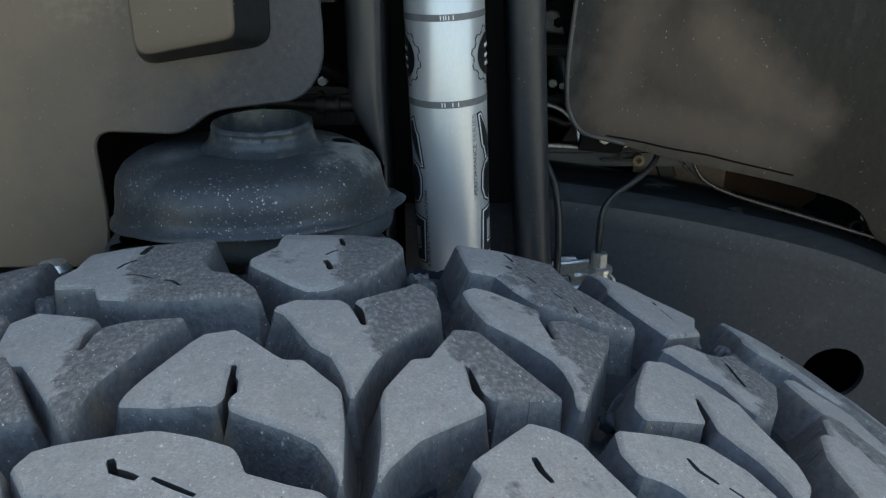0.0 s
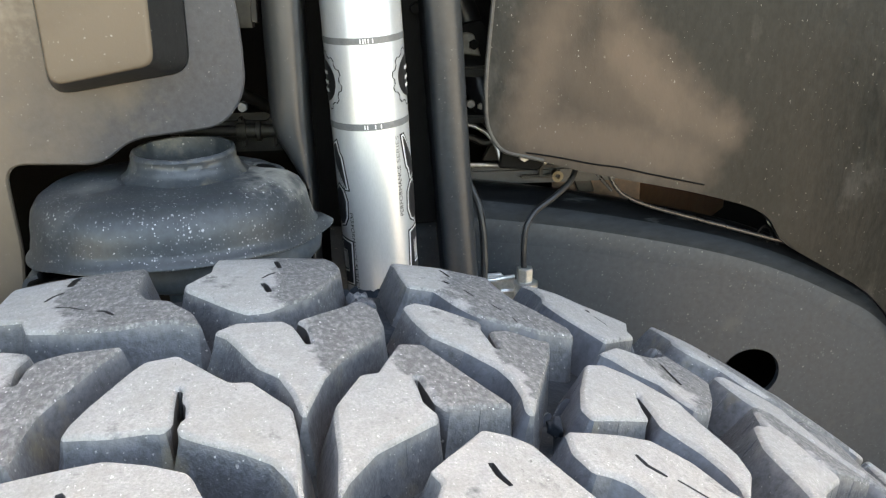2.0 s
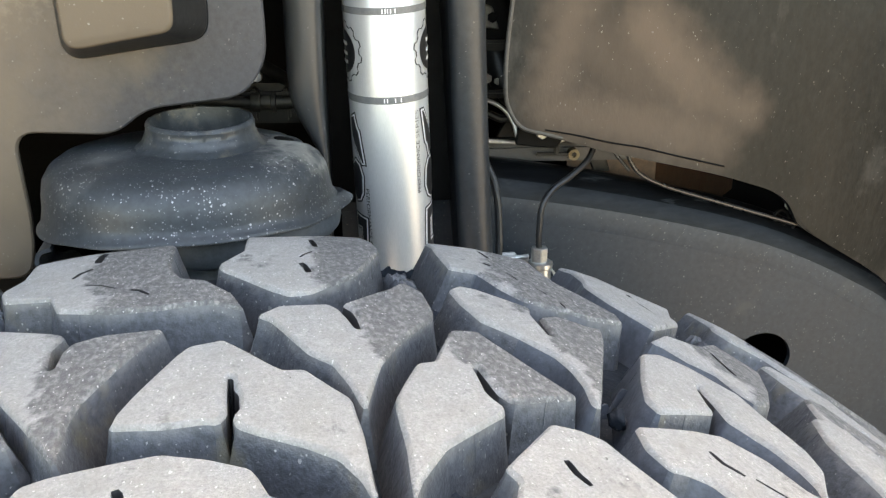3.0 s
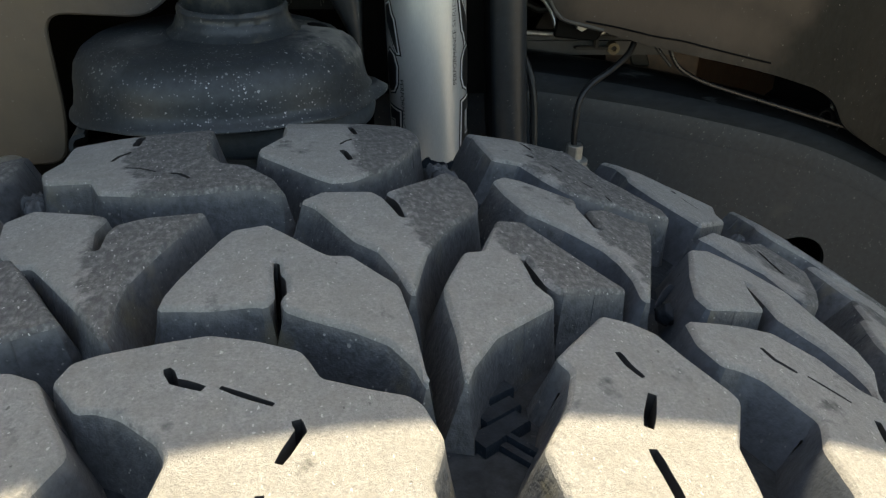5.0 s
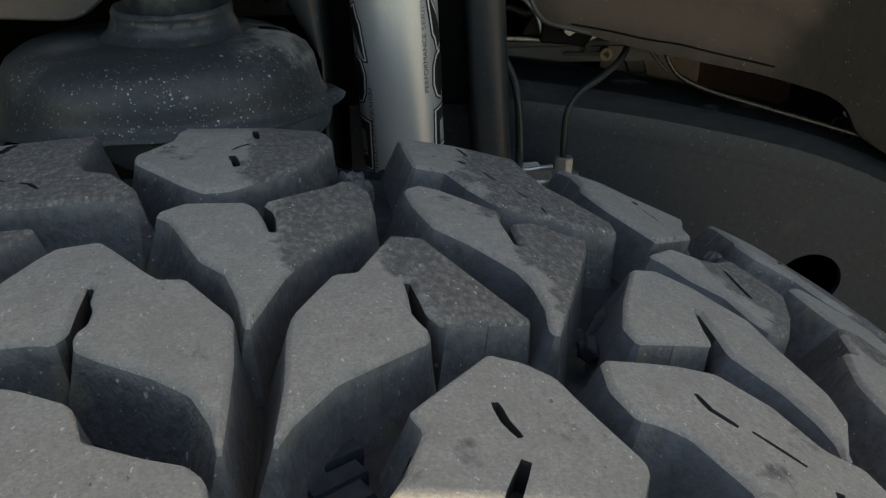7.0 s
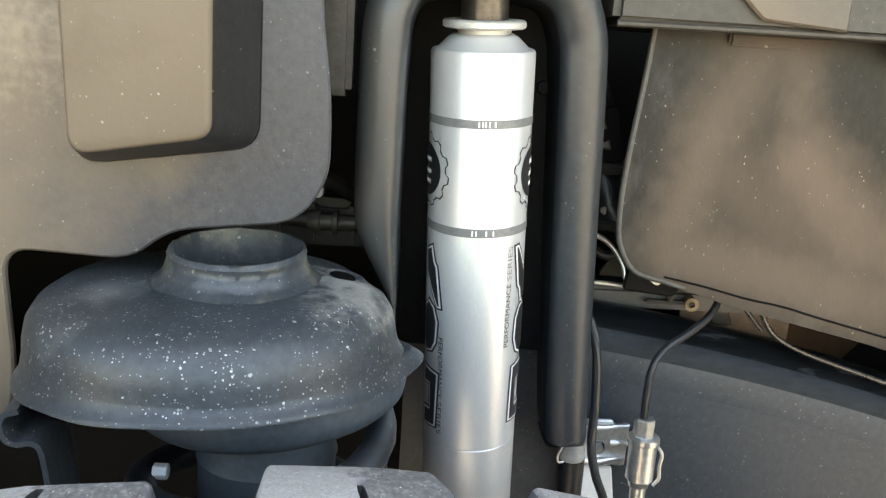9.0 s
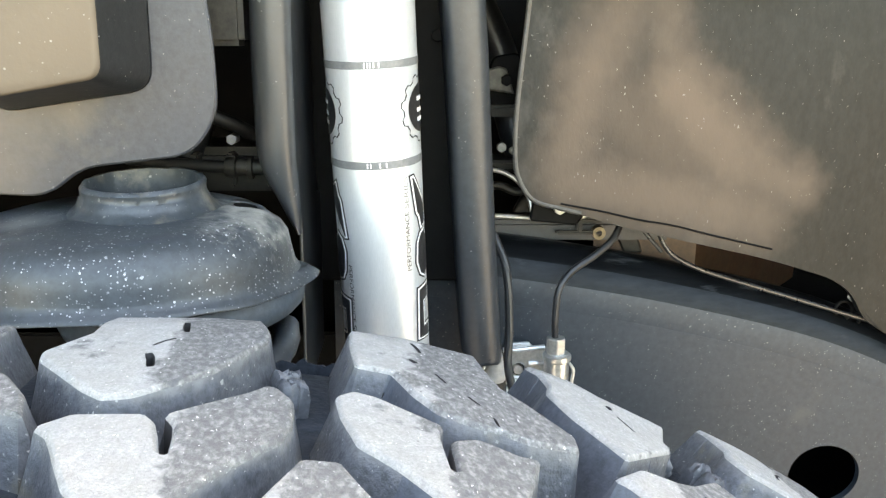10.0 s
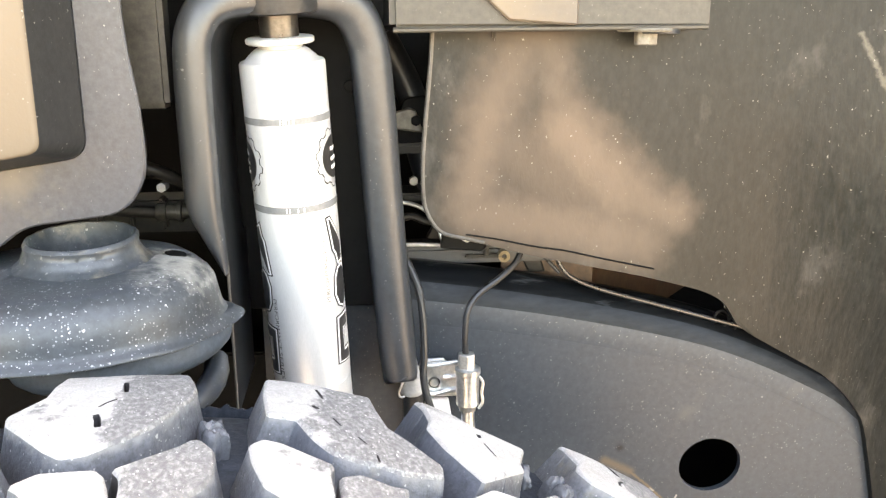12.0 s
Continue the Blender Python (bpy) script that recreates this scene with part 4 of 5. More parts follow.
part("body", lathe([(0.0, along(0.738)), (0.02, along(0.738)), (SH_R - 0.001, along(0.739)), (SH_R, along(0.741)), (SH_R, along(0.7835)), (SH_R - 0.0005, along(0.784)), (SH_R, along(0.7845)),
                    (SH_R, along(0.9852)), (SH_R - 0.0008, along(0.9866)), (SH_R - 0.0035, along(0.9875)), (0.0168, along(0.992)), (0.0142, along(0.9936)), (0.0, along(0.9938))], 72), ALU, shock)
part("lower_mount", lathe([(0.0, 0.0), (0.017, 0.0), (0.019, along(0.715)), (0.021, along(0.73)), (0.0215, along(0.7385)), (0.0, along(0.7385))], 40), INNER, shock, "black rubber lower mount")
part("end_cap", lathe([(0.0, along(0.9928)), (0.0128, along(0.9928)), (0.0128, along(0.9955)), (0.0185, along(0.996)), (0.0197, along(0.9968)), (0.0197, along(0.999)), (0.0187, along(0.9998)), (0.0, along(0.9999))], 40),
     ALU_CAP, shock, "knurled pale metal washer")
part("piston_rod", lathe([(0.0, along(0.9985)), (0.0112, along(0.9985)), (0.0112, along(1.09)), (0.0, along(1.09))], 24), DARK_STEEL, shock, "dark shiny piston rod")
part("bump_cup", lathe([(0.0, along(1.0125)), (0.0205, along(1.0125)), (0.0232, along(1.0135)), (0.0236, along(1.0165)), (0.0232, along(1.05)), (0.0, along(1.05))], 36), HOSE, shock, "dark shiny bump cup")


def on_body(a, h, lift=0.0):
    """Angle in degrees (0 faces the open side, plus is to +x), height along the axis."""
    r = SH_R + lift
    return (r * math.sin(radians(a)), -r * math.cos(radians(a)), h)


def patch(a0, a1, h0, h1, lift=0.00025, slant=0.0, na=10):
    """A printed patch lying on the cylinder."""
    bm = bmesh.new()
    g = [[bm.verts.new(on_body(a0 + (a1 - a0) * i / na, h0 + (h1 - h0) * j + slant * i / na, lift)) for j in (0, 1)] for i in range(na + 1)]
    for i in range(na):
        bm.faces.new((g[i][0], g[i + 1][0], g[i + 1][1], g[i][1]))
    return bm


def band(z0, z1):
    return lathe([(SH_R + 0.0003, along(z0)), (SH_R + 0.0003, along(z1))], 72)


for z0, z1 in ((0.9527, 0.9567), (0.9005, 0.9048)):
    part("printed_band", band(z0, z1), BAND, shock, "thin grey printed ring")


def word_on_body(text, angle, z0, z1, upwards, material):
    """Lettering wrapped on the cylinder, reading along its axis."""
    cu = bpy.data.curves.new("word", "FONT")
    cu.body, cu.size, cu.align_x, cu.align_y = text, 1.0, "LEFT", "CENTER"
    ob = new("word", cu)
    me = bpy.data.meshes.new_from_object(ob.evaluated_get(bpy.context.evaluated_depsgraph_get()))
    bpy.data.objects.remove(ob)
    bm = bmesh.new()
    bm.from_mesh(me)
    xs = [v.co.x for v in bm.verts]
    ys = [v.co.y for v in bm.verts]
    kx = (along(z1) - along(z0)) / (max(xs) - min(xs))
    ky = 0.0029 / (max(ys) - min(ys))
    for v in bm.verts:
        l = (v.co.x - min(xs)) * kx
        c = (v.co.y - (max(ys) + min(ys)) / 2) * ky
        if upwards:
            v.co = on_body(angle - math.degrees(c / SH_R), along(z0) + l, 0.0003)
        else:
            v.co = on_body(angle + math.degrees(c / SH_R), along(z1) - l, 0.0003)
    return part("printed_lettering", bm, material, shock, "small vertical black lettering")


word_on_body("PERFORMANCE", 39, 0.8413, 0.8753, True, INK)
word_on_body("SERIES", 39, 0.8773, 0.8948, True, INK_GREY)
word_on_body("PERFORMANCE", -43, 0.8113, 0.8453, False, INK)
word_on_body("SERIES", -43, 0.7903, 0.8093, False, INK)


def flat_on_body(outline, angle, z, lift, material, label):
    """A printed shape; outline in millimetres of arc and height from a corner at angle and z."""
    bm = bmesh.new()
    plate_faces(bm, outline, [], 0.0)
    lo, hi = min(p[0] for p in outline), max(p[0] for p in outline)
    k = lo + 1.2
    while k < hi:
        bmesh.ops.bisect_plane(bm, geom=bm.verts[:] + bm.edges[:] + bm.faces[:], plane_co=(k, 0, 0), plane_no=(1, 0, 0), dist=1e-5)
        k += 1.2
    for v in bm.verts:
        v.co = on_body(angle + math.degrees(v.co.x / 1000 / SH_R), along(z) + v.co.y / 1000, lift)
    return part("printed_mark", bm, material, shock, label)


def outlined_mark(outline, angle, z):
    """A plain angular print: black border, pale outline, black field."""
    base = ccw(outline)
    flat_on_body(base, angle, z, 0.0003, INK, "plain black print border")
    flat_on_body(offset_outline(base, -1.0), angle, z, 0.0005, PALE, "plain pale print outline")
    flat_on_body(offset_outline(base, -2.0), angle, z, 0.0007, INK, "plain black print field")


WEDGE = [(0.0, 34.0), (4.5, 34.5), (15.0, 16.0), (15.5, 4.0), (8.0, 0.0), (5.5, 9.0), (3.5, 11.5)]
ROUND = [(3.0, 4.0), (0.0, 12.0), (1.0, 24.0), (4.5, 30.0), (11.0, 32.0), (15.0, 26.0), (15.0, 6.0), (9.0, 0.5)]
NOTCH = [(0.0, 2.0), (1.5, 35.0), (15.0, 37.0), (15.0, 25.0), (9.0, 24.0), (9.0, 12.0), (15.0, 12.5), (15.0, 0.5)]
for outline, angle, z in ((WEDGE, 44, 0.8613), (ROUND, 49, 0.8323), (NOTCH, 46, 0.7948)):
    outlined_mark(outline, angle, z)
    outlined_mark([(-x, 35.0 - h) for x, h in outline], -angle + 3, z - 0.002)


def gear_badge(side):
    """A toothed round print half hidden round the side."""
    cz, ca, r = along(0.9298), 80 * side, 0.0187
    bm = bmesh.new()
    outer, inner, n = [], [], 72
    for i in range(n):
        t = 2 * math.pi * i / n
        tooth = 1.0 if (i // 3) % 2 else 0.9
        for ring, k in ((outer, tooth), (inner, tooth - 0.045)):
            ring.append(bm.verts.new(on_body(ca + math.degrees(r * k * math.cos(t) / SH_R), cz + r * k * math.sin(t), 0.0003)))
    for i in range(n):
        j = (i + 1) % n
        bm.faces.new((outer[i], outer[j], inner[j], inner[i]))
    part("printed_badge", bm, INK, shock, "thin black toothed ring print")
    bm = bmesh.new()
    rings = [[bm.verts.new(on_body(ca + math.degrees(r * k * math.cos(2 * math.pi * i / 40) / SH_R), cz + r * k * math.sin(2 * math.pi * i / 40), 0.0003)) for i in range(40)] for k in (0.7, 0.35, 0.02)]
    for a, b in zip(rings, rings[1:]):
        for i in range(40):
            bm.faces.new((a[i], a[(i + 1) % 40], b[(i + 1) % 40], b[i]))
    part("printed_badge", bm, INK, shock, "black round print")
    for dz in (0.005, -0.001, -0.006):
        part("printed_bar", patch(ca - 12, ca + 12, cz + dz - 0.001, cz + dz + 0.0012, 0.0006), PALE, shock)


gear_badge(1)
gear_badge(-1)
for a, z in ((-6, 0.9534), (-2, 0.9534), (1, 0.9534), (5, 0.9534), (11, 0.9534), (-9, 0.9014), (-5, 0.9014), (6, 0.9014), (14, 0.9014)):
    part("printed_bar", patch(a, a + 1.6, along(z), along(z + 0.0026), 0.0006, 0, 2), PALE, shock)

# ---- shock bracket: a pressed channel bent like an upside-down U ----
bracket = thing("shock_bracket", "black painted pressed-steel shock bracket with a rounded rim", "bracket", (0, 0.56, 0.74))


def hoop_front(x):
    """The hoop stands slanting: its front lies nearer on the spring's side."""
    return 0.4885 + 0.53 * (max(-0.06, min(0.07, x)) + 0.057)


def bracket_rim():
    """A rolled channel swept up one leg, over the top and down the tapering other leg."""
    line = [(0.0657, 0.7692, 0.84), (0.0656, 0.7699, 0.93), (0.0654, 0.7722, 0.98), (0.0634, 0.79, 1.0), (0.0568, 0.88, 1.0), (0.0505, 0.975, 1.0), (0.0465, 1.0, 1.0), (0.0365, 1.0165, 1.0), (0.018, 1.0225, 1.0),
            (-0.012, 1.0225, 0.95), (-0.0335, 1.0175, 0.9), (-0.0438, 1.003, 0.85), (-0.0463, 0.98, 0.85), (-0.0467, 0.93, 0.85), (-0.0462, 0.906, 0.8), (-0.042, 0.886, 0.5), (-0.0372, 0.866, 0.1)]
    path2 = smooth_path([(x, k, z) for x, z, k in line], 7)
    prof2 = [(-0.0122, 0.075), (-0.0122, 0.02), (-0.0115, 0.008), (-0.0095, 0.003), (-0.006, 0.0006), (0.0, 0.0), (0.006, 0.0012), (0.0102, 0.004), (0.0126, 0.009), (0.0136, 0.02), (0.0138, 0.062)]
    bm = bmesh.new()
    rows = []
    for i, c in enumerate(path2):
        d = path2[min(i + 1, len(path2) - 1)] - path2[max(i - 1, 0)]
        n = Vector((d.z, 0, -d.x)).normalized()
        rows.append([bm.verts.new((c.x + n.x * a * c.y, hoop_front(c.x) - 0.05 * (c.z - 0.9) + y, c.z + n.z * a * c.y)) for a, y in prof2])
    for a, b in zip(rows, rows[1:]):
        for k in range(len(prof2) - 1):
            # front and outer side take the paler paint, the inner side a painted shade
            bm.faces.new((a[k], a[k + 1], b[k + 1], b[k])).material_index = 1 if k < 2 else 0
    bm.faces.new(rows[0])
    bm.faces.new(rows[-1])
    return moved(bm, Matrix.Translation((0, -0.56, -0.74)))


def local(bm, ob):
    return moved(bm, Matrix.Translation(-Vector(ob.location)))


part("rim", bracket_rim(), (BRACKET, BRACKET_SHADE), bracket, "rounded black rim", 70)
part("back_plate", local(plate(rounded([(-0.044, 0.815), (0.062, 0.815), (0.05, 1.0), (0.03, 1.022), (-0.034, 1.022), (-0.046, 1.0)], 0.01), y=0.590, thick=0.004), bracket), INNER, bracket, "near-black back plate, deep shade painted in")


part("inner_plate", local(box(-0.0375, -0.036, 0.508, 0.589, 0.775, 0.875, 0.0005), bracket), BRACKET_SHADE, bracket, "black inner side plate, shade painted in")
part("plate_edge", local(tube([(-0.0368, 0.5075, 0.872), (-0.0367, 0.5073, 0.83), (-0.0366, 0.5072, 0.776)], 0.0009, 8, 4), bracket), LINER_EDGE, bracket, "pale front edge of the plate")
part("rim_bolt", local(hexagon(0.0365, 0.587, 0.968, 0.004, 0.006, "Y"), bracket), INNER, bracket)

# ---- coil spring seat ----
seat = thing("spring_seat", "dusty black pressed-steel coil spring seat with a tube", "spring seat", (-0.107, 0.453, 0.85))


def seat_dome():
    prof3 = [(0.02, 0.8893), (0.045, 0.889), (0.0555, 0.8882), (0.0628, 0.8861), (0.0682, 0.8822), (0.0715, 0.8768), (0.0728, 0.87), (0.0731, 0.8635), (0.0736, 0.8602),
             (0.0748, 0.8576), (0.0762, 0.8558), (0.0771, 0.8548), (0.0773, 0.8538), (0.0765, 0.8533), (0.0742, 0.854), (0.0705, 0.858), (0.0695, 0.866), (0.064, 0.878), (0.05, 0.884), (0.02, 0.885)]
    bm = lathe([(r, z - 0.85) for r, z in prof3], 96)
    for v in bm.verts:
        a = math.atan2(v.co.y, v.co.x)
        r = math.hypot(v.co.x, v.co.y)
        # the side sweeps out into a small ear beside the shock
        ear = math.exp(-((a - 0.12) / 0.2) ** 2)
        if r > 0.068:
            v.co.x += 0.0085 * ear * max(0.0, 1 - max(0.0, v.co.z - 0.0045) / 0.015) ** 2
        if r > 0.0743:
            v.co.z += 0.003 * ear
            v.co.z -= 0.004 * max(0.0, math.cos(a - radians(205))) ** 2
        if v.co.z < 0.0185:
            # the lip rises towards the open side
            v.co.z += 0.0065 * max(0.0, -math.sin(a)) * min(1.0, max(0.0, (0.0185 - v.co.z) / 0.013))
        v.co.z += 0.0012 * noise.noise(Vector((v.co.x * 30, v.co.y * 30, 4))) * (1 if r > 0.03 else 0)
        dent = math.exp(-((v.co.x - 0.052) ** 2 + (v.co.y - 0.025) ** 2) / 0.00012)
        v.co.z -= 0.004 * dent
        v.co.z -= 0.0022 * math.exp(-((v.co.x + 0.034) ** 2 + (v.co.y + 0.036) ** 2) / 0.00009)
    return bm


dome = part("dome", seat_dome(), SEAT_BLACK, seat, "dust-speckled black dome")
part("drain_hole", moved(lathe([(0.0, -0.0008), (0.0058, -0.0006), (0.0072, 0.0002), (0.0085, 0.0004), (0.0102, -0.0004)], 32), Matrix.Translation((0.048, 0.025, 0.0361)) @ Matrix.Rotation(radians(10), 4, "Y")), SEAT_BLACK, dome, "small round pressed hole")
# near-black disc stands in for the shade inside the pressed hole
part("hole_shade_disc", moved(lathe([(0.0, -0.0004), (0.0056, -0.0004), (0.006, -0.0012)], 24), Matrix.Translation((0.048, 0.025, 0.0366)) @ Matrix.Rotation(radians(10), 4, "Y")), INNER, dome, "near-black disc painted in as the hole's shade")


def seat_tube():
    bm = lathe([(0.041, -0.0125), (0.0352, -0.0114), (0.0328, -0.0099), (0.0314, -0.0088), (0.0303, -0.0082), (0.029, -0.0064), (0.0283, -0.0045), (0.0277, -0.004), (0.0275, -0.0015),
                (0.0278, -0.0006), (0.0271, 0.0004), (0.0264, 0.0012), (0.0252, 0.001), (0.0244, -0.003), (0.0241, -0.03), (0.0, -0.031)], 96)
    for v in bm.verts:
        if v.co.z > -0.0125:
            v.co.z = -0.0125 + (v.co.z + 0.0125) * (1.16 + 4.5 * v.co.y)
    for v in bm.verts:
        n = noise.noise(v.co * 160) + 0.6 * noise.noise(v.co * 420)
        v.co += Vector((v.co.x, v.co.y, 0)).normalized() * 0.0005 * n + Vector((0, 0, 0.0003 * n))
    return moved(bm, Matrix.Translation((0.0072, 0.002, 0.0495)))


part("tube", seat_tube(), TUBE_PAINT, seat, "open sandy grey tube", 50)
CURL = smooth_path([(-0.164, 0, 0.8535), (-0.1695, 0, 0.8515), (-0.1718, 0, 0.8465), (-0.1695, 0, 0.8405), (-0.165, 0, 0.8388), (-0.16, 0, 0.8395), (-0.1572, 0, 0.835), (-0.1545, 0, 0.812), (-0.152, 0, 0.79)], 4)


def curled(u, v):
    p = CURL[min(len(CURL) - 1, int(u * (len(CURL) - 1) + 0.5))]
    return (p.x - 0.004 * v, 0.398 + 0.03 * v, p.z)


part("curled_end", local(sheet(curled, len(CURL) - 1, 3, 0.002), seat), SEAT_BLACK, seat)
part("insulator", moved(lathe([(0.02, 0.004), (0.05, 0.004), (0.055, 0.002), (0.0562, -0.002), (0.0566, -0.0055), (0.0555, -0.0095), (0.0522, -0.0125), (0.047, -0.0138), (0.03, -0.014), (0.02, -0.014)], 64), Matrix.Translation((0.0215, 0.003, 0.0)) @ Matrix.Rotation(radians(-5), 4, "Y")), INSULATOR, seat, "rubber spring insulator")

bump_stop = thing("bump_stop", "grey round bump stop below the spring seat", "bump stop", (-0.0865, 0.455, 0.70))
part("cup", lathe([(0.0, 0.0), (0.0292, 0.0), (0.0292, 0.112), (0.03, 0.114), (0.0292, 0.116), (0.0292, 0.136), (0.0, 0.136)], 40), INSULATOR, bump_stop)

part("side_bolt", moved(hexagon(0, 0, 0, 0.0036, 0.006, "X"), Matrix.Translation((-0.042, -0.012, 0.107))), PALE, bump_stop, "pale hex bolt", 20)

spring = thing("coil_spring", "black coil spring under its seat", "spring", (-0.088, 0.453, 0.48))
turns = [(0.05 * math.cos(t + 0.88), 0.05 * math.sin(t + 0.88), 0.008 * t) for t in [i * 0.2 for i in range(218)]]
part("coil", tube(turns, 0.0068, 12, 0), TOWER, spring)

link = thing("link_rod", "pale steel link rod end behind the tyre", "link", (-0.213, 0.425, 0.70))
part("rod", lathe([(0.0, 0.0), (0.005, 0.0), (0.005, 0.118), (0.0, 0.118)], 16), STEEL, link)
part("cap", lathe([(0.0, 0.116), (0.0085, 0.116), (0.0095, 0.119), (0.0095, 0.127), (0.007, 0.1305), (0.0, 0.1315)], 24), ZINC, link, "pale rounded cap")

# ---- inner fender liner beside the spring seat ----
liner = thing("inner_liner", "dusty grey plastic liner panel with a raised box, tan reflection painted in", "liner", (-0.2, 0.45, 0.95), kind="structure")
outline = [(-0.75, 1.2), (-0.0685, 1.2), (-0.0685, 1.0), (-0.0635, 0.965), (-0.0635, 0.932), (-0.076, 0.9145), (-0.126, 0.9085), (-0.1415, 0.8955), (-0.192, 0.8975), (-0.1895, 0.845), (-0.194, 0.8185), (-0.75, 0.812)]
BOX_LOW = rounded([(-0.1685, 1.15), (-0.162, 0.9328), (-0.091, 0.9438), (-0.0895, 1.15)], [0.004, 0.012, 0.010, 0.004])
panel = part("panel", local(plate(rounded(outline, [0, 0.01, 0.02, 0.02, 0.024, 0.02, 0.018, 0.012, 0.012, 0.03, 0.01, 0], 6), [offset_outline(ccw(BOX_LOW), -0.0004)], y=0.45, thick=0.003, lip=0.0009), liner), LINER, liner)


def boss():
    """Raised box with a drafted, rounded rim."""
    low = BOX_LOW
    high = rounded([(-0.156, 1.14), (-0.151, 0.9413), (-0.1025, 0.9503), (-0.101, 1.14)], [0.004, 0.008, 0.006, 0.004])
    bm = bmesh.new()
    rows = []
    for f, y in ((0.0, 0.4515), (0.0, 0.4492), (0.05, 0.4475), (0.12, 0.445), (0.84, 0.4225), (0.93, 0.4198), (1.0, 0.4185), (1.1, 0.418)):
        rows.append([bm.verts.new((a[0] + (b[0] - a[0]) * f, y, a[1] + (b[1] - a[1]) * f)) for a, b in zip(low, high)])
    for a, b in zip(rows, rows[1:]):
        for i in range(len(a)):
            # the outer face carries a painted reflection, the drafted walls a painted shade
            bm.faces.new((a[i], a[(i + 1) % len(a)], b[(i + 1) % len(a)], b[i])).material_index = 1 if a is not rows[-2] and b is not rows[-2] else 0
    bm.faces.new(rows[-1])
    return bm


part("raised_box", local(boss(), liner), (LINER_BOX, LINER_BLACK), liner, "drafted raised box", 40)

# ---- curved liner panel on the other side ----
EDGE = [(0.0835, 0.9), (0.086, 0.884), (0.095, 0.8705), (0.155, 0.853), (0.246, 0.8335), (0.29, 0.8185), (0.306, 0.8085), (0.318, 0.79), (0.33, 0.781), (0.40, 0.741), (0.43, 0.708), (0.447, 0.64), (0.46, 0.56), (0.475, 0.42)]


def edge_gap(x, z):
    """Distance from the panel's lower edge."""
    best = 9.0
    for (x0, z0), (x1, z1) in zip(EDGE, EDGE[1:]):
        t = max(0.0, min(1.0, ((x - x0) * (x1 - x0) + (z - z0) * (z1 - z0)) / ((x1 - x0) ** 2 + (z1 - z0) ** 2)))
        best = min(best, math.hypot(x - x0 - t * (x1 - x0), z - z0 - t * (z1 - z0)))
    return best


def bowed(x, z):
    """How far in the panel lies: flat beside the bracket, bowing outwards beyond, its edge tucked to the rail."""
    k = max(0.0, x - 0.25)
    tuck = min(1.0, edge_gap(x, z) / 0.13)
    back = 0.573 + 0.02 * min(1.0, k / 0.08)
    return back - (1.0 * k * k + 0.5 * k * 0.25) * tuck - 0.004 * math.sin((x - 0.08) * 18) * tuck


def right_liner():
    outline = EDGE + [(0.72, 0.42), (0.72, 1.06), (0.4, 1.06), (0.0925, 1.06), (0.0893, 0.99), (0.0838, 0.93)]
    outline = ccw(rounded(outline, [0.005, 0.006, 0.008, 0.02, 0.02, 0.01, 0.008, 0.006, 0.01, 0.02, 0.02, 0.02, 0.02, 0, 0, 0, 0, 0, 0.01, 0.02], 4))
    bm = bmesh.new()
    plate_faces(bm, outline, [], 0.0)
    for axis, lo, hi, step in ((0, 0.1, 0.72, 0.02), (1, 0.44, 1.06, 0.03)):
        k = lo
        while k < hi:
            co, no = ((k, 0, 0), (1, 0, 0)) if axis == 0 else ((0, k, 0), (0, 1, 0))
            bmesh.ops.bisect_plane(bm, geom=bm.verts[:] + bm.edges[:] + bm.faces[:], plane_co=co, plane_no=no, dist=1e-6)
            k += step
    rim = [e for e in bm.edges if e.is_boundary]
    ext = bmesh.ops.extrude_edge_only(bm, edges=rim)
    back = [g for g in ext["geom"] if isinstance(g, bmesh.types.BMVert)]
    for v in back:
        v.co.z = 0.006
    for v in bm.verts:
        x, z, d = v.co.x, v.co.y, v.co.z
        v.co = (x, bowed(x, z) + d, z)
    return bm


liner_b = thing("fender_liner", "scuffed, specked dark plastic fender liner, bowed outwards, brown reflection painted in", "liner", (0.3, 0.57, 0.8), kind="structure")
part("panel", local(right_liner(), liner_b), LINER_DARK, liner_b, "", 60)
part("edge_bead", local(tube([(x, bowed(x, z) + 0.0012, z) for x, z in ((0.0922, 1.05), (0.0896, 0.99), (0.0842, 0.93), (0.0836, 0.9), (0.0862, 0.8845), (0.0955, 0.8712), (0.112, 0.8662), (0.125, 0.863))], 0.0017, 10, 8), liner_b), LINER_EDGE, liner_b, "rolled edge")
part("pressed_line", local(tube([(x, bowed(x, z) - 0.0006, z) for x, z in ((0.112, 0.869), (0.135, 0.8648), (0.16, 0.8592), (0.182, 0.8555), (0.205, 0.8498), (0.245, 0.8405))], 0.00065, 6, 6), liner_b), INNER, liner_b)
part("clip_slot", local(box(0.128, 0.172, 0.566, 0.571, 0.9965, 1.0035, 0.0015), liner_b), LINER_DARK, liner_b)

# ---- frame rail ----
rail = thing("frame_rail", "dark grey painted steel frame rail with a round hole", "frame rail", (0.2, 0.6, 0.7), kind="structure")
rail_top = [(-0.03, 0.836), (0.0, 0.836), (0.09, 0.826), (0.19, 0.8095), (0.30, 0.7825), (0.38, 0.748), (0.43, 0.715), (0.52, 0.62), (0.60, 0.50)]
hole = [(0.311 + 0.0252 * math.cos(t), 0.669 + 0.0228 * math.sin(t)) for t in [2 * math.pi * i / 40 for i in range(40)]]
rail_line = [(p.x, p.z) for p in smooth_path([(x, 0, z) for x, z in rail_top], 5)]
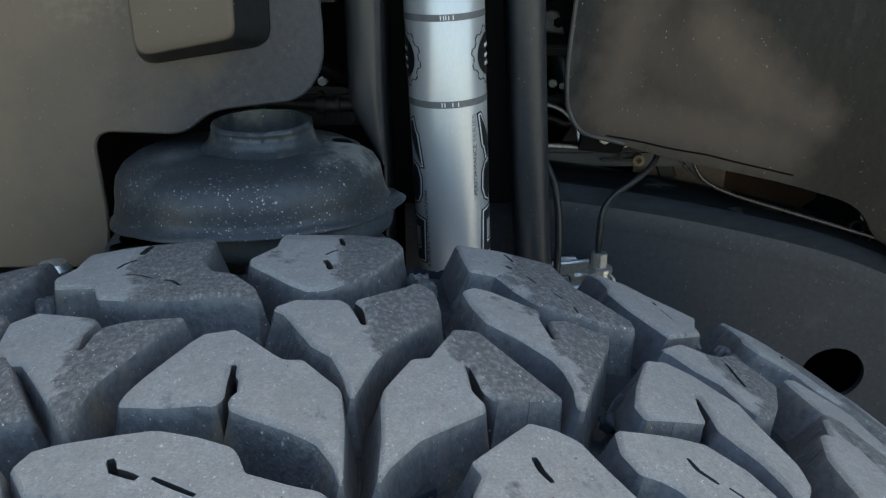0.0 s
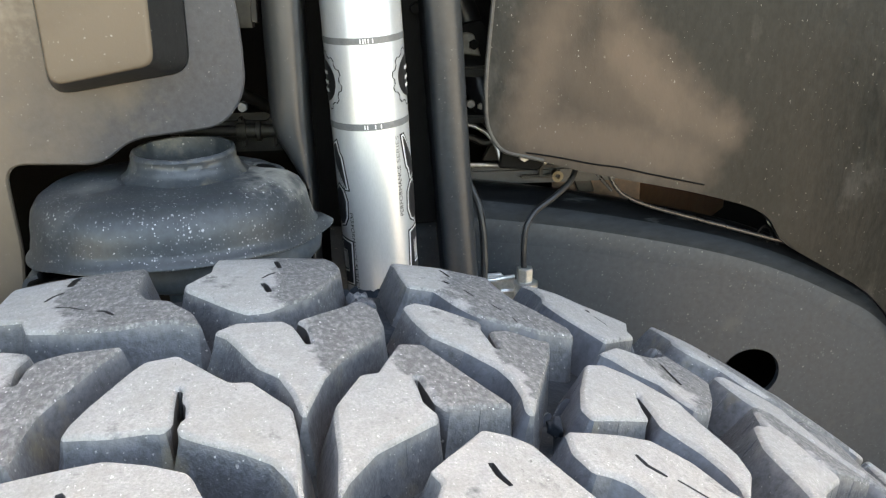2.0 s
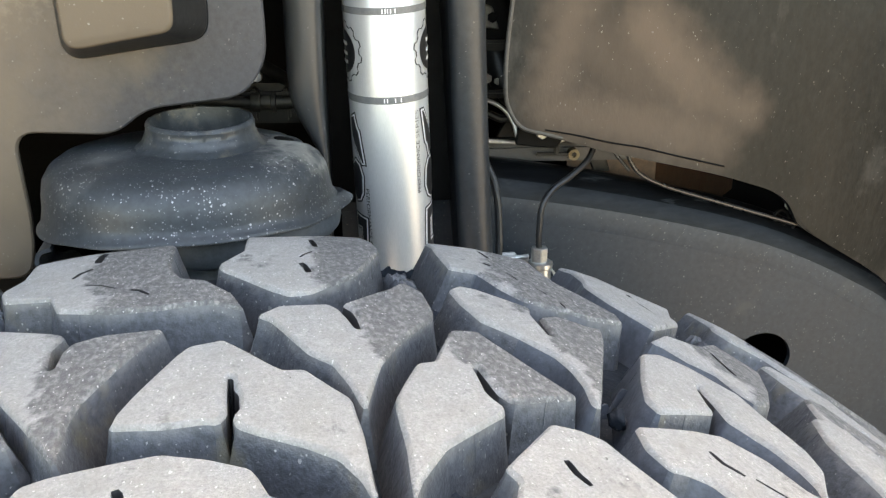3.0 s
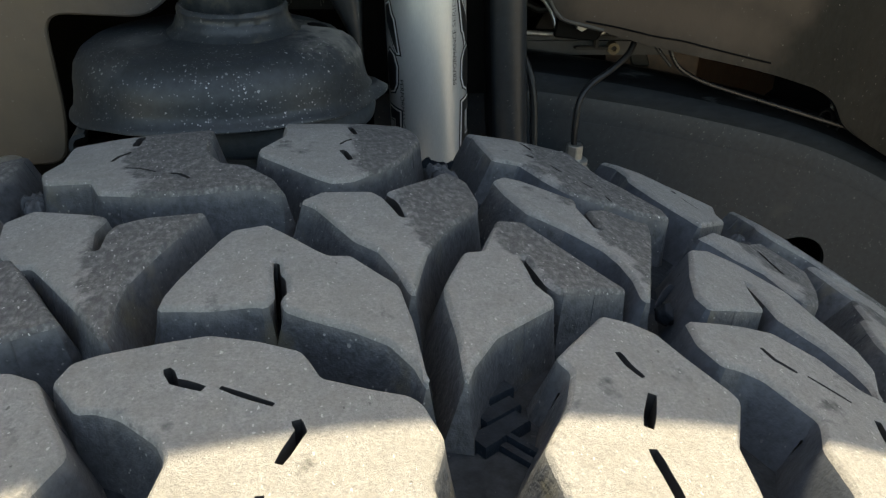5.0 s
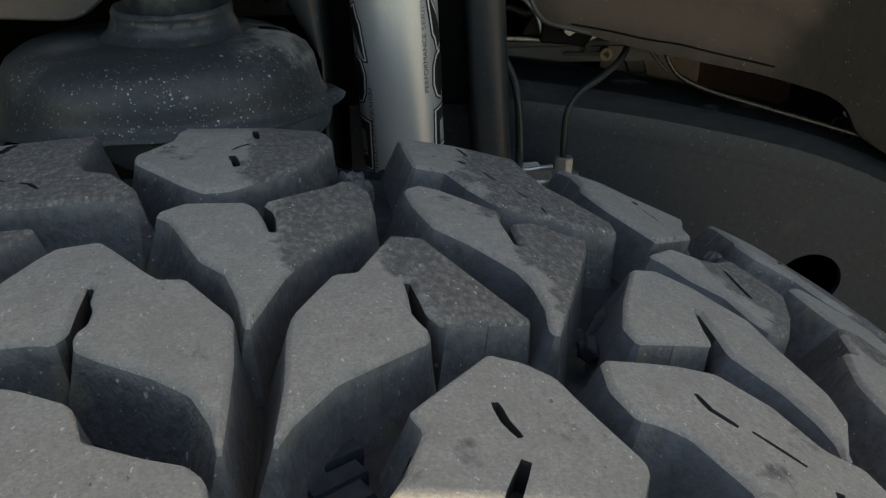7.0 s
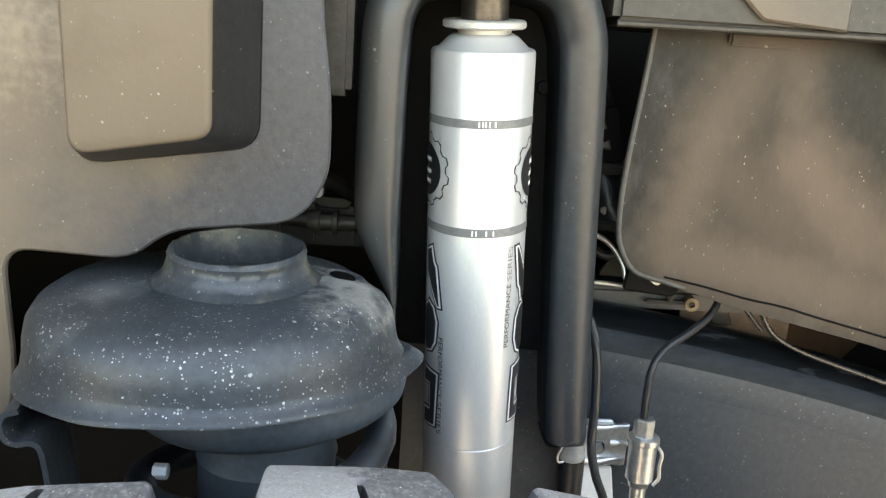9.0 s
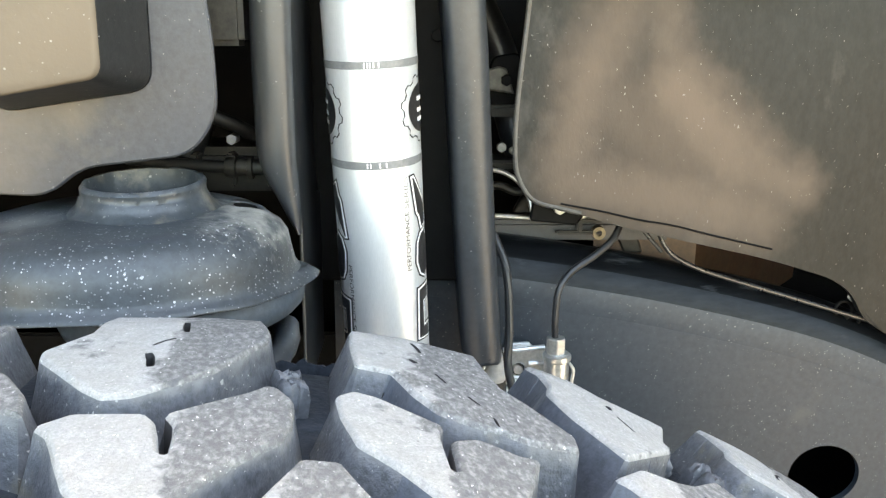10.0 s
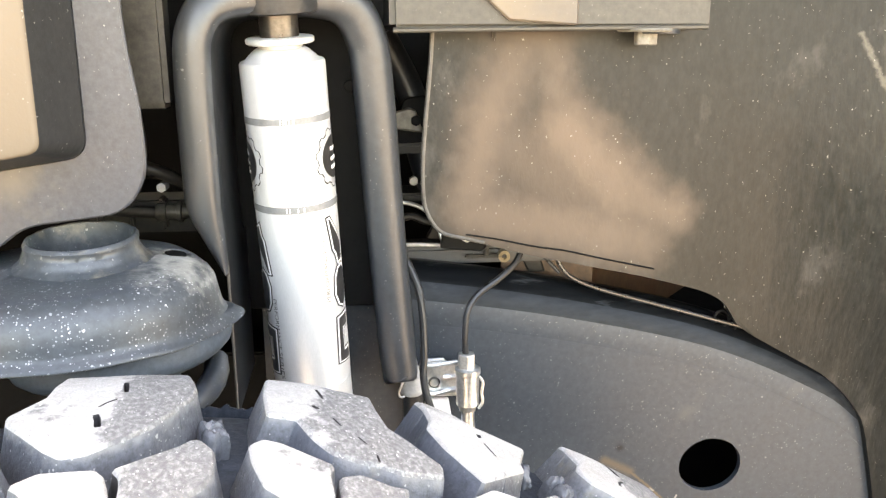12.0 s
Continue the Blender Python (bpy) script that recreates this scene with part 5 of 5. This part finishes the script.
part("web", local(plate([(-0.03, 0.45)] + [(x, z - 0.031) for x, z in rail_line] + [(0.55, 0.42)], [hole], y=0.60, thick=0.005, lip=0.0001), rail), FRAME, rail, "", 40)


def rail_lip():
    """Rolled upper flange of the rail."""
    bm = bmesh.new()
    prof4 = [(0.6006, -0.034), (0.6001, -0.031), (0.6004, -0.022), (0.6012, -0.013), (0.6028, -0.006), (0.6055, 0.0), (0.6095, 0.005), (0.615, 0.009), (0.622, 0.0112), (0.628, 0.011), (0.633, 0.006), (0.634, -0.06)]
    rows = [[bm.verts.new((x, y, z + d)) for y, d in prof4] for x, z in rail_line]
    for a, b in zip(rows, rows[1:]):
        for k in range(len(prof4) - 1):
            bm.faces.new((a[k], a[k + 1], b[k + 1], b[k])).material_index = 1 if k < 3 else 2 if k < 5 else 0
    return bm


part("top_flange", local(rail_lip(), rail), (RAIL_TOP, FRAME, RAIL_BEND), rail, "rolled top edge with scuffs, its shade painted in as black", 80)
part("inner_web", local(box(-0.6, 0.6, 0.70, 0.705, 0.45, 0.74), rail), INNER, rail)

# brown inner panel seen through the gap above the rail
tagged(part("wall_inner_panel", sheet(lambda u, v: (0.15 + 0.28 * u, 0.652 + 0.35 * max(0.0, u - 0.25) - 0.004 * math.sin(9 * u), 0.74 + 0.2 * v), 12, 4, 0.004), BROWN), "brown inner body panel in the gap above the frame rail", "panel", kind="structure")

# ---- brake hose, lines and wiring ----
brake = thing("brake_line", "black brake line with a steel hose fitting on the frame rail", "brake line", (0.113, 0.569, 0.75))
part("line", local(tube([(0.158, 0.60, 0.868), (0.1565, 0.596, 0.857), (0.151, 0.591, 0.846), (0.138, 0.585, 0.836), (0.122, 0.577, 0.8275), (0.1135, 0.571, 0.817), (0.1115, 0.569, 0.80), (0.112, 0.569, 0.783)], 0.0023, 10, 8), brake), HOSE, brake)
part("nut", local(hexagon(0.1125, 0.569, 0.7795, 0.0064, 0.0135), brake), STEEL, brake, "hexagonal steel nut", 20)
ferrule = part("ferrule", moved(lathe([(0.0, -0.032), (0.0058, -0.032), (0.0066, -0.0285), (0.0082, -0.027), (0.0082, -0.004), (0.0092, -0.003), (0.0092, 0.0), (0.0076, 0.0012), (0.0, 0.0012)], 28), Matrix.Translation((0.0005, 0.0, 0.0245))), ZINC, brake, "pale metal crimped ferrule")
part("hose", local(tube([(0.1137, 0.569, 0.746), (0.114, 0.569, 0.732), (0.1165, 0.567, 0.71), (0.12, 0.562, 0.67), (0.12, 0.55, 0.6)], 0.0047, 12, 6), brake), ZINC, brake, "pale metal hose end")
part("clip_ring", local(tube([(0.1205, 0.563, 0.771), (0.1235, 0.563, 0.766), (0.1228, 0.563, 0.758), (0.1235, 0.563, 0.751), (0.1205, 0.563, 0.746)], 0.0011, 8, 6), brake), ZINC, ferrule)

brake.location = (0.1138, 0.577, 0.745)

clamp = thing("hose_bracket", "zinc-plated hose bracket bolted to the frame rail", "bracket", (0.095, 0.59, 0.755))
ring = [(0.0917 + 0.0044 * math.cos(t), 0.7525 + 0.0046 * math.sin(t)) for t in [2 * math.pi * i / 20 for i in range(20)]]
tab = part("tab", local(plate(rounded([(0.081, 0.7415), (0.109, 0.7415), (0.1095, 0.7675), (0.1, 0.769), (0.0985, 0.7718), (0.083, 0.771)], 0.0015), [ring], y=0.592, thick=0.003), clamp), ZINC, clamp)
part("upper_rib", local(tube([(0.081, 0.5915, 0.7668), (0.092, 0.5905, 0.7672), (0.1, 0.591, 0.7682), (0.1085, 0.5925, 0.7685)], 0.0019, 10, 4), clamp), ZINC, tab)
part("lower_rib", local(tube([(0.082, 0.591, 0.7452), (0.09, 0.59, 0.7448), (0.1, 0.5905, 0.7468), (0.108, 0.592, 0.7475)], 0.002, 10, 4), clamp), ZINC, tab)
part("middle_rib", local(tube([(0.0985, 0.5915, 0.7572), (0.104, 0.5905, 0.7578), (0.1085, 0.5915, 0.757)], 0.0017, 10, 4), clamp), ZINC, tab)
part("bolt", local(moved(lathe([(0.0, 0.0), (0.003, 0.0), (0.0034, 0.0006), (0.0034, 0.004)], 20), Matrix.Translation((0.0917, 0.5925, 0.7525)) @ Matrix.Rotation(radians(-90), 4, "X")), clamp), ZINC, tab, "round rivet head")
part("lower_tab", local(plate(rounded([(0.084, 0.7385), (0.1025, 0.7385), (0.107, 0.71), (0.0835, 0.71)], 0.002), y=0.596, thick=0.0025), clamp), PALE, clamp, "pale painted lower tab")
part("bush", local(moved(lathe([(0.0, 0.0), (0.0078, 0.0), (0.0083, 0.001), (0.0083, 0.006), (0.0066, 0.013), (0.0052, 0.021), (0.0, 0.0212)], 28), Matrix.Translation((0.0748, 0.5905, 0.7465))), clamp), GREY_PLASTIC, clamp, "pale grey tapered bush")
part("post", local(moved(lathe([(0.0, 0.0), (0.0078, 0.0), (0.0078, 0.07), (0.0, 0.07)], 24), Matrix.Translation((0.0762, 0.592, 0.677))), clamp), HOSE, clamp, "dark rubber post")
part("p_clip", local(tube([(0.0685, 0.584, 0.7585), (0.0665, 0.583, 0.7545), (0.0652, 0.583, 0.7505), (0.0662, 0.583, 0.747), (0.0692, 0.584, 0.7468)], 0.0008, 8, 6), clamp), ZINC, clamp)

wire = thing("sensor_cable", "thin black sensor cable running down the bracket", "cable", (0.08, 0.585, 0.75))
part("cable", local(tube([(0.07, 0.597, 0.85), (0.0755, 0.592, 0.84), (0.0815, 0.586, 0.822), (0.0835, 0.58, 0.79), (0.0825, 0.574, 0.765), (0.086, 0.57, 0.747), (0.094, 0.567, 0.725), (0.1, 0.56, 0.68)], 0.0027, 10, 8), wire), HOSE, wire)

loom = thing("wiring_loom", "dusty wiring cable lying along the frame rail", "cable", (0.25, 0.596, 0.8))
part("cable", local(tube([(0.178, 0.598, 0.862), (0.18, 0.597, 0.848), (0.1855, 0.596, 0.836), (0.195, 0.597, 0.8275), (0.215, 0.599, 0.8185), (0.25, 0.6, 0.8075), (0.29, 0.6, 0.7955), (0.335, 0.6, 0.782)], 0.0015, 10, 8, 0.12), loom), LOOM, loom)
part("tail", local(tube([(0.163, 0.603, 0.862), (0.171, 0.601, 0.847), (0.184, 0.599, 0.832)], 0.0014, 8, 6), loom), LOOM, loom)

pipe = thing("steel_pipe", "bent bare steel pipe above the frame rail", "pipe", (0.1, 0.61, 0.85))
part("pipe", local(tube([(0.05, 0.612, 0.853), (0.08, 0.612, 0.853), (0.115, 0.612, 0.851), (0.133, 0.612, 0.8525), (0.142, 0.614, 0.858), (0.146, 0.618, 0.866)], 0.0017, 10, 8), pipe), STEEL, pipe)
pipe2 = thing("steel_pipe", "thin curved steel pipe behind the liner edge", "pipe", (0.08, 0.61, 0.88))
part("pipe", local(tube([(0.05, 0.612, 0.885), (0.075, 0.612, 0.8835), (0.088, 0.61, 0.878), (0.096, 0.607, 0.868), (0.099, 0.604, 0.858)], 0.0016, 10, 8), pipe2), STEEL, pipe2)

screw = thing("brass_fitting", "small round brass fitting near the liner edge", "fitting", (0.1475, 0.63, 0.839))
part("ring", moved(lathe([(0.002, 0.0), (0.0041, 0.0), (0.0044, 0.002), (0.0044, 0.008), (0.002, 0.008)], 24), Matrix.Rotation(radians(90), 4, "X")), BRASS, screw)

# parts in the dark between the panels
motor = thing("engine_parts", "dark dirty engine parts in shadow behind the bracket", "engine part", (0.0, 0.66, 0.9))
# grimy and tan metals, darkened to paint in the shade behind the bracket
DIM_GRIME = surface("grimy_metal_in_shade", (0.006, 0.0054, 0.0048), (0.018, 0.016, 0.0135), 0.5, metal=0.2, big=40, fine=200, grain=0.35)
SHADE_METAL = surface("dim_engine_metal", (0.02, 0.0185, 0.0155), (0.045, 0.041, 0.034), 0.5, metal=0.2, big=60, fine=220, grain=0.35)
casting = part("casting", local(box(-0.13, -0.048, 0.56, 0.62, 0.878, 0.904, 0.005), motor), DIM_GRIME, motor)
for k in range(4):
    part("casting_rib", local(box(-0.125 + 0.02 * k, -0.120 + 0.02 * k, 0.552, 0.565, 0.882, 0.902, 0.0015), motor), DIM_GRIME, casting)
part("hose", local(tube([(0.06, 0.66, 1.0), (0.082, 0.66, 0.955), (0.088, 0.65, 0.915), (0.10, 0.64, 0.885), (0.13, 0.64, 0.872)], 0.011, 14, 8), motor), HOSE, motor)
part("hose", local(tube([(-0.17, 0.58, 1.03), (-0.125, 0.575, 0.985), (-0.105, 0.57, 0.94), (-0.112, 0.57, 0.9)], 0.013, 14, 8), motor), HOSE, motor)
part("pipe", local(tube([(-0.2, 0.54, 0.925), (-0.12, 0.54, 0.93), (-0.085, 0.545, 0.922), (-0.058, 0.56, 0.905)], 0.0042, 12, 8), motor), DIM_GRIME, motor)
across = Matrix.Rotation(radians(90), 4, "Y")
part("pipe_union", local(moved(lathe([(0.0, 0.0), (0.0052, 0.0), (0.0058, 0.001), (0.0058, 0.006), (0.0046, 0.0065), (0.0046, 0.0125), (0.0066, 0.013), (0.0066, 0.0155), (0.0044, 0.016), (0.004, 0.026), (0.0, 0.026)], 24), Matrix.Translation((-0.084, 0.548, 0.8945)) @ across), motor), SHADE_METAL, motor, "dusty tan pipe union")
part("union_pipe", local(tube([(-0.14, 0.55, 0.899), (-0.11, 0.549, 0.896), (-0.084, 0.548, 0.8945)], 0.0036, 12, 6), motor), DIM_GRIME, motor)
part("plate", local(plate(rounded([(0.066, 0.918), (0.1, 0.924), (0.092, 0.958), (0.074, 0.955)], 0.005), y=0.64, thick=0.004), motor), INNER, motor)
part("bolt", local(hexagon(-0.0785, 0.546, 0.911, 0.0032, 0.01, "Y"), motor), GREY_PLASTIC, motor, "dirty tan bolt head", 20)
part("bolt", local(hexagon(0.083, 0.634, 0.94, 0.004, 0.008, "Y"), motor), INNER, motor)
part("cross_bar", local(box(0.05, 0.2, 0.63, 0.66, 0.832, 0.846, 0.003), motor), TOWER, motor)
part("pressing", local(box(-0.088, -0.0605, 0.50, 0.52, 0.962, 1.1, 0.003), motor), SHADE_METAL, motor)
part("clip", local(tube([(0.064, 0.622, 0.868), (0.078, 0.622, 0.872), (0.09, 0.62, 0.868), (0.1, 0.618, 0.872)], 0.003, 10, 6), motor), DIM_GRIME, motor)
part("bracket_arm", local(plate(rounded([(0.09, 0.848), (0.15, 0.846), (0.158, 0.86), (0.1, 0.866)], 0.004), y=0.645, thick=0.005), motor), DIM_GRIME, motor)

arm_tab = part("tab", local(plate(rounded([(0.097, 0.852), (0.128, 0.849), (0.134, 0.858), (0.13, 0.872), (0.1, 0.874)], 0.003), y=0.601, thick=0.003), motor), INNER, motor)
part("tab_bolt", local(hexagon(0.116, 0.599, 0.861, 0.0042, 0.005, "Y"), motor), STEEL, arm_tab, "", 20)
part("stay", local(plate(rounded([(0.152, 0.862), (0.168, 0.862), (0.184, 0.82), (0.17, 0.82)], 0.002), y=0.643, thick=0.003), motor), DIM_GRIME, motor)

part("bracket_foot", local(plate(rounded([(0.066, 0.934), (0.0885, 0.931), (0.083, 0.9475), (0.078, 0.949), (0.067, 0.9455)], 0.0015), y=0.632, thick=0.004), motor), DUSTY_STEEL, motor, "dull tan bracket foot")
part("shelf", local(box(0.06, 0.112, 0.632, 0.66, 0.916, 0.9235, 0.002), motor), DIM_GRIME, motor)
part("shelf", local(box(0.06, 0.118, 0.625, 0.66, 0.882, 0.888, 0.002), motor), DIM_GRIME, motor)
for x, z, k in ((0.081, 0.8955, 0.0035), (0.0885, 0.8935, 0.0028), (0.0925, 0.8965, 0.0022)):
    part("screw_head", local(hexagon(x, 0.636, z, k, 0.006, "Y"), motor), STEEL, motor, "", 20)
part("rung", local(box(0.118, 0.15, 0.622, 0.627, 0.8465, 0.8495, 0.001), motor), DIM_GRIME, motor)
part("rung", local(box(0.118, 0.15, 0.622, 0.627, 0.838, 0.8405, 0.001), motor), DIM_GRIME, motor)
part("rung", local(box(0.1325, 0.136, 0.6225, 0.6265, 0.838, 0.849, 0.001), motor), DIM_GRIME, motor)

# rubber grommet at the end of the gap
grommet = thing("grommet", "black curled rubber grommet at the liner's edge", "grommet", (0.315, 0.604, 0.789))
part("curl", local(tube([(0.307, 0.603, 0.787), (0.3065, 0.603, 0.7935), (0.311, 0.603, 0.797), (0.3165, 0.603, 0.794), (0.3175, 0.603, 0.788), (0.314, 0.603, 0.7845)], 0.0013, 8, 6), grommet), INNER, grommet)
part("curl", local(tube([(0.319, 0.604, 0.7905), (0.3235, 0.604, 0.7905), (0.326, 0.604, 0.786), (0.323, 0.604, 0.781)], 0.0012, 8, 6), grommet), INNER, grommet)

grit = thing("grit", "pale chip of grit lodged where the liner meets the rail", "grit", (0.32, 0.602, 0.798))
bm = bmesh.new()
bmesh.ops.create_icosphere(bm, subdivisions=2, radius=1.0)
for v in bm.verts:
    q = v.co * (1 + 0.4 * noise.noise(v.co * 1.7))
    v.co = (q.x * 0.007 + q.z * 0.001, q.y * 0.003, q.z * 0.0028 - q.x * 0.003)
part("chip", bm, STONE, grit)

# ---- ledge above the fender liner ----
TRAY_DUST = surface("dusty_tray_paint", (0.022, 0.021, 0.018), (0.044, 0.04, 0.033), 0.55, big=14, fine=200, grain=0.25, spots=(0.2, 0.19, 0.17), spot_scale=260, spot_size=0.06)
ledge = thing("upper_tray", "dusty brown-grey steel tray edge above the liner with a bolt", "tray", (0.15, 0.56, 1.03), kind="structure")
tray = part("tray", local(box(0.062, 0.262, 0.545, 0.66, 1.0025, 1.06, 0.004), ledge), TRAY_DUST, ledge)
part("gusset", local(plate(rounded([(0.112, 1.028), (0.134, 1.0085), (0.1765, 1.0055), (0.1765, 1.04)], 0.002), y=0.541, thick=0.006), ledge), LINER, ledge, "dusty tan gusset plate")
part("lower_edge", local(tube([(0.064, 0.546, 1.003), (0.12, 0.546, 1.0036), (0.2, 0.546, 1.0042), (0.26, 0.546, 1.0045)], 0.0018, 8, 4), ledge), TRAY_DUST, ledge)
part("bolt", local(hexagon(0.224, 0.556, 0.9985, 0.0075, 0.010), ledge), DUSTY_STEEL, tray, "dusty bolt head", 20)
part("bolt_flange", moved(lathe([(0.0, 0.0), (0.017, 0.0), (0.018, 0.001), (0.017, 0.0022), (0.0, 0.0026)], 28), Matrix.Translation((0.074, -0.004, -0.0285))), DUSTY_STEEL, tray)
part("washer", moved(lathe([(0.0, 0.0), (0.013, 0.0), (0.0135, 0.001), (0.0135, 0.0025), (0.0, 0.003)], 28), Matrix.Translation((0.082, -0.004, -0.0295))), TOWER, ledge)
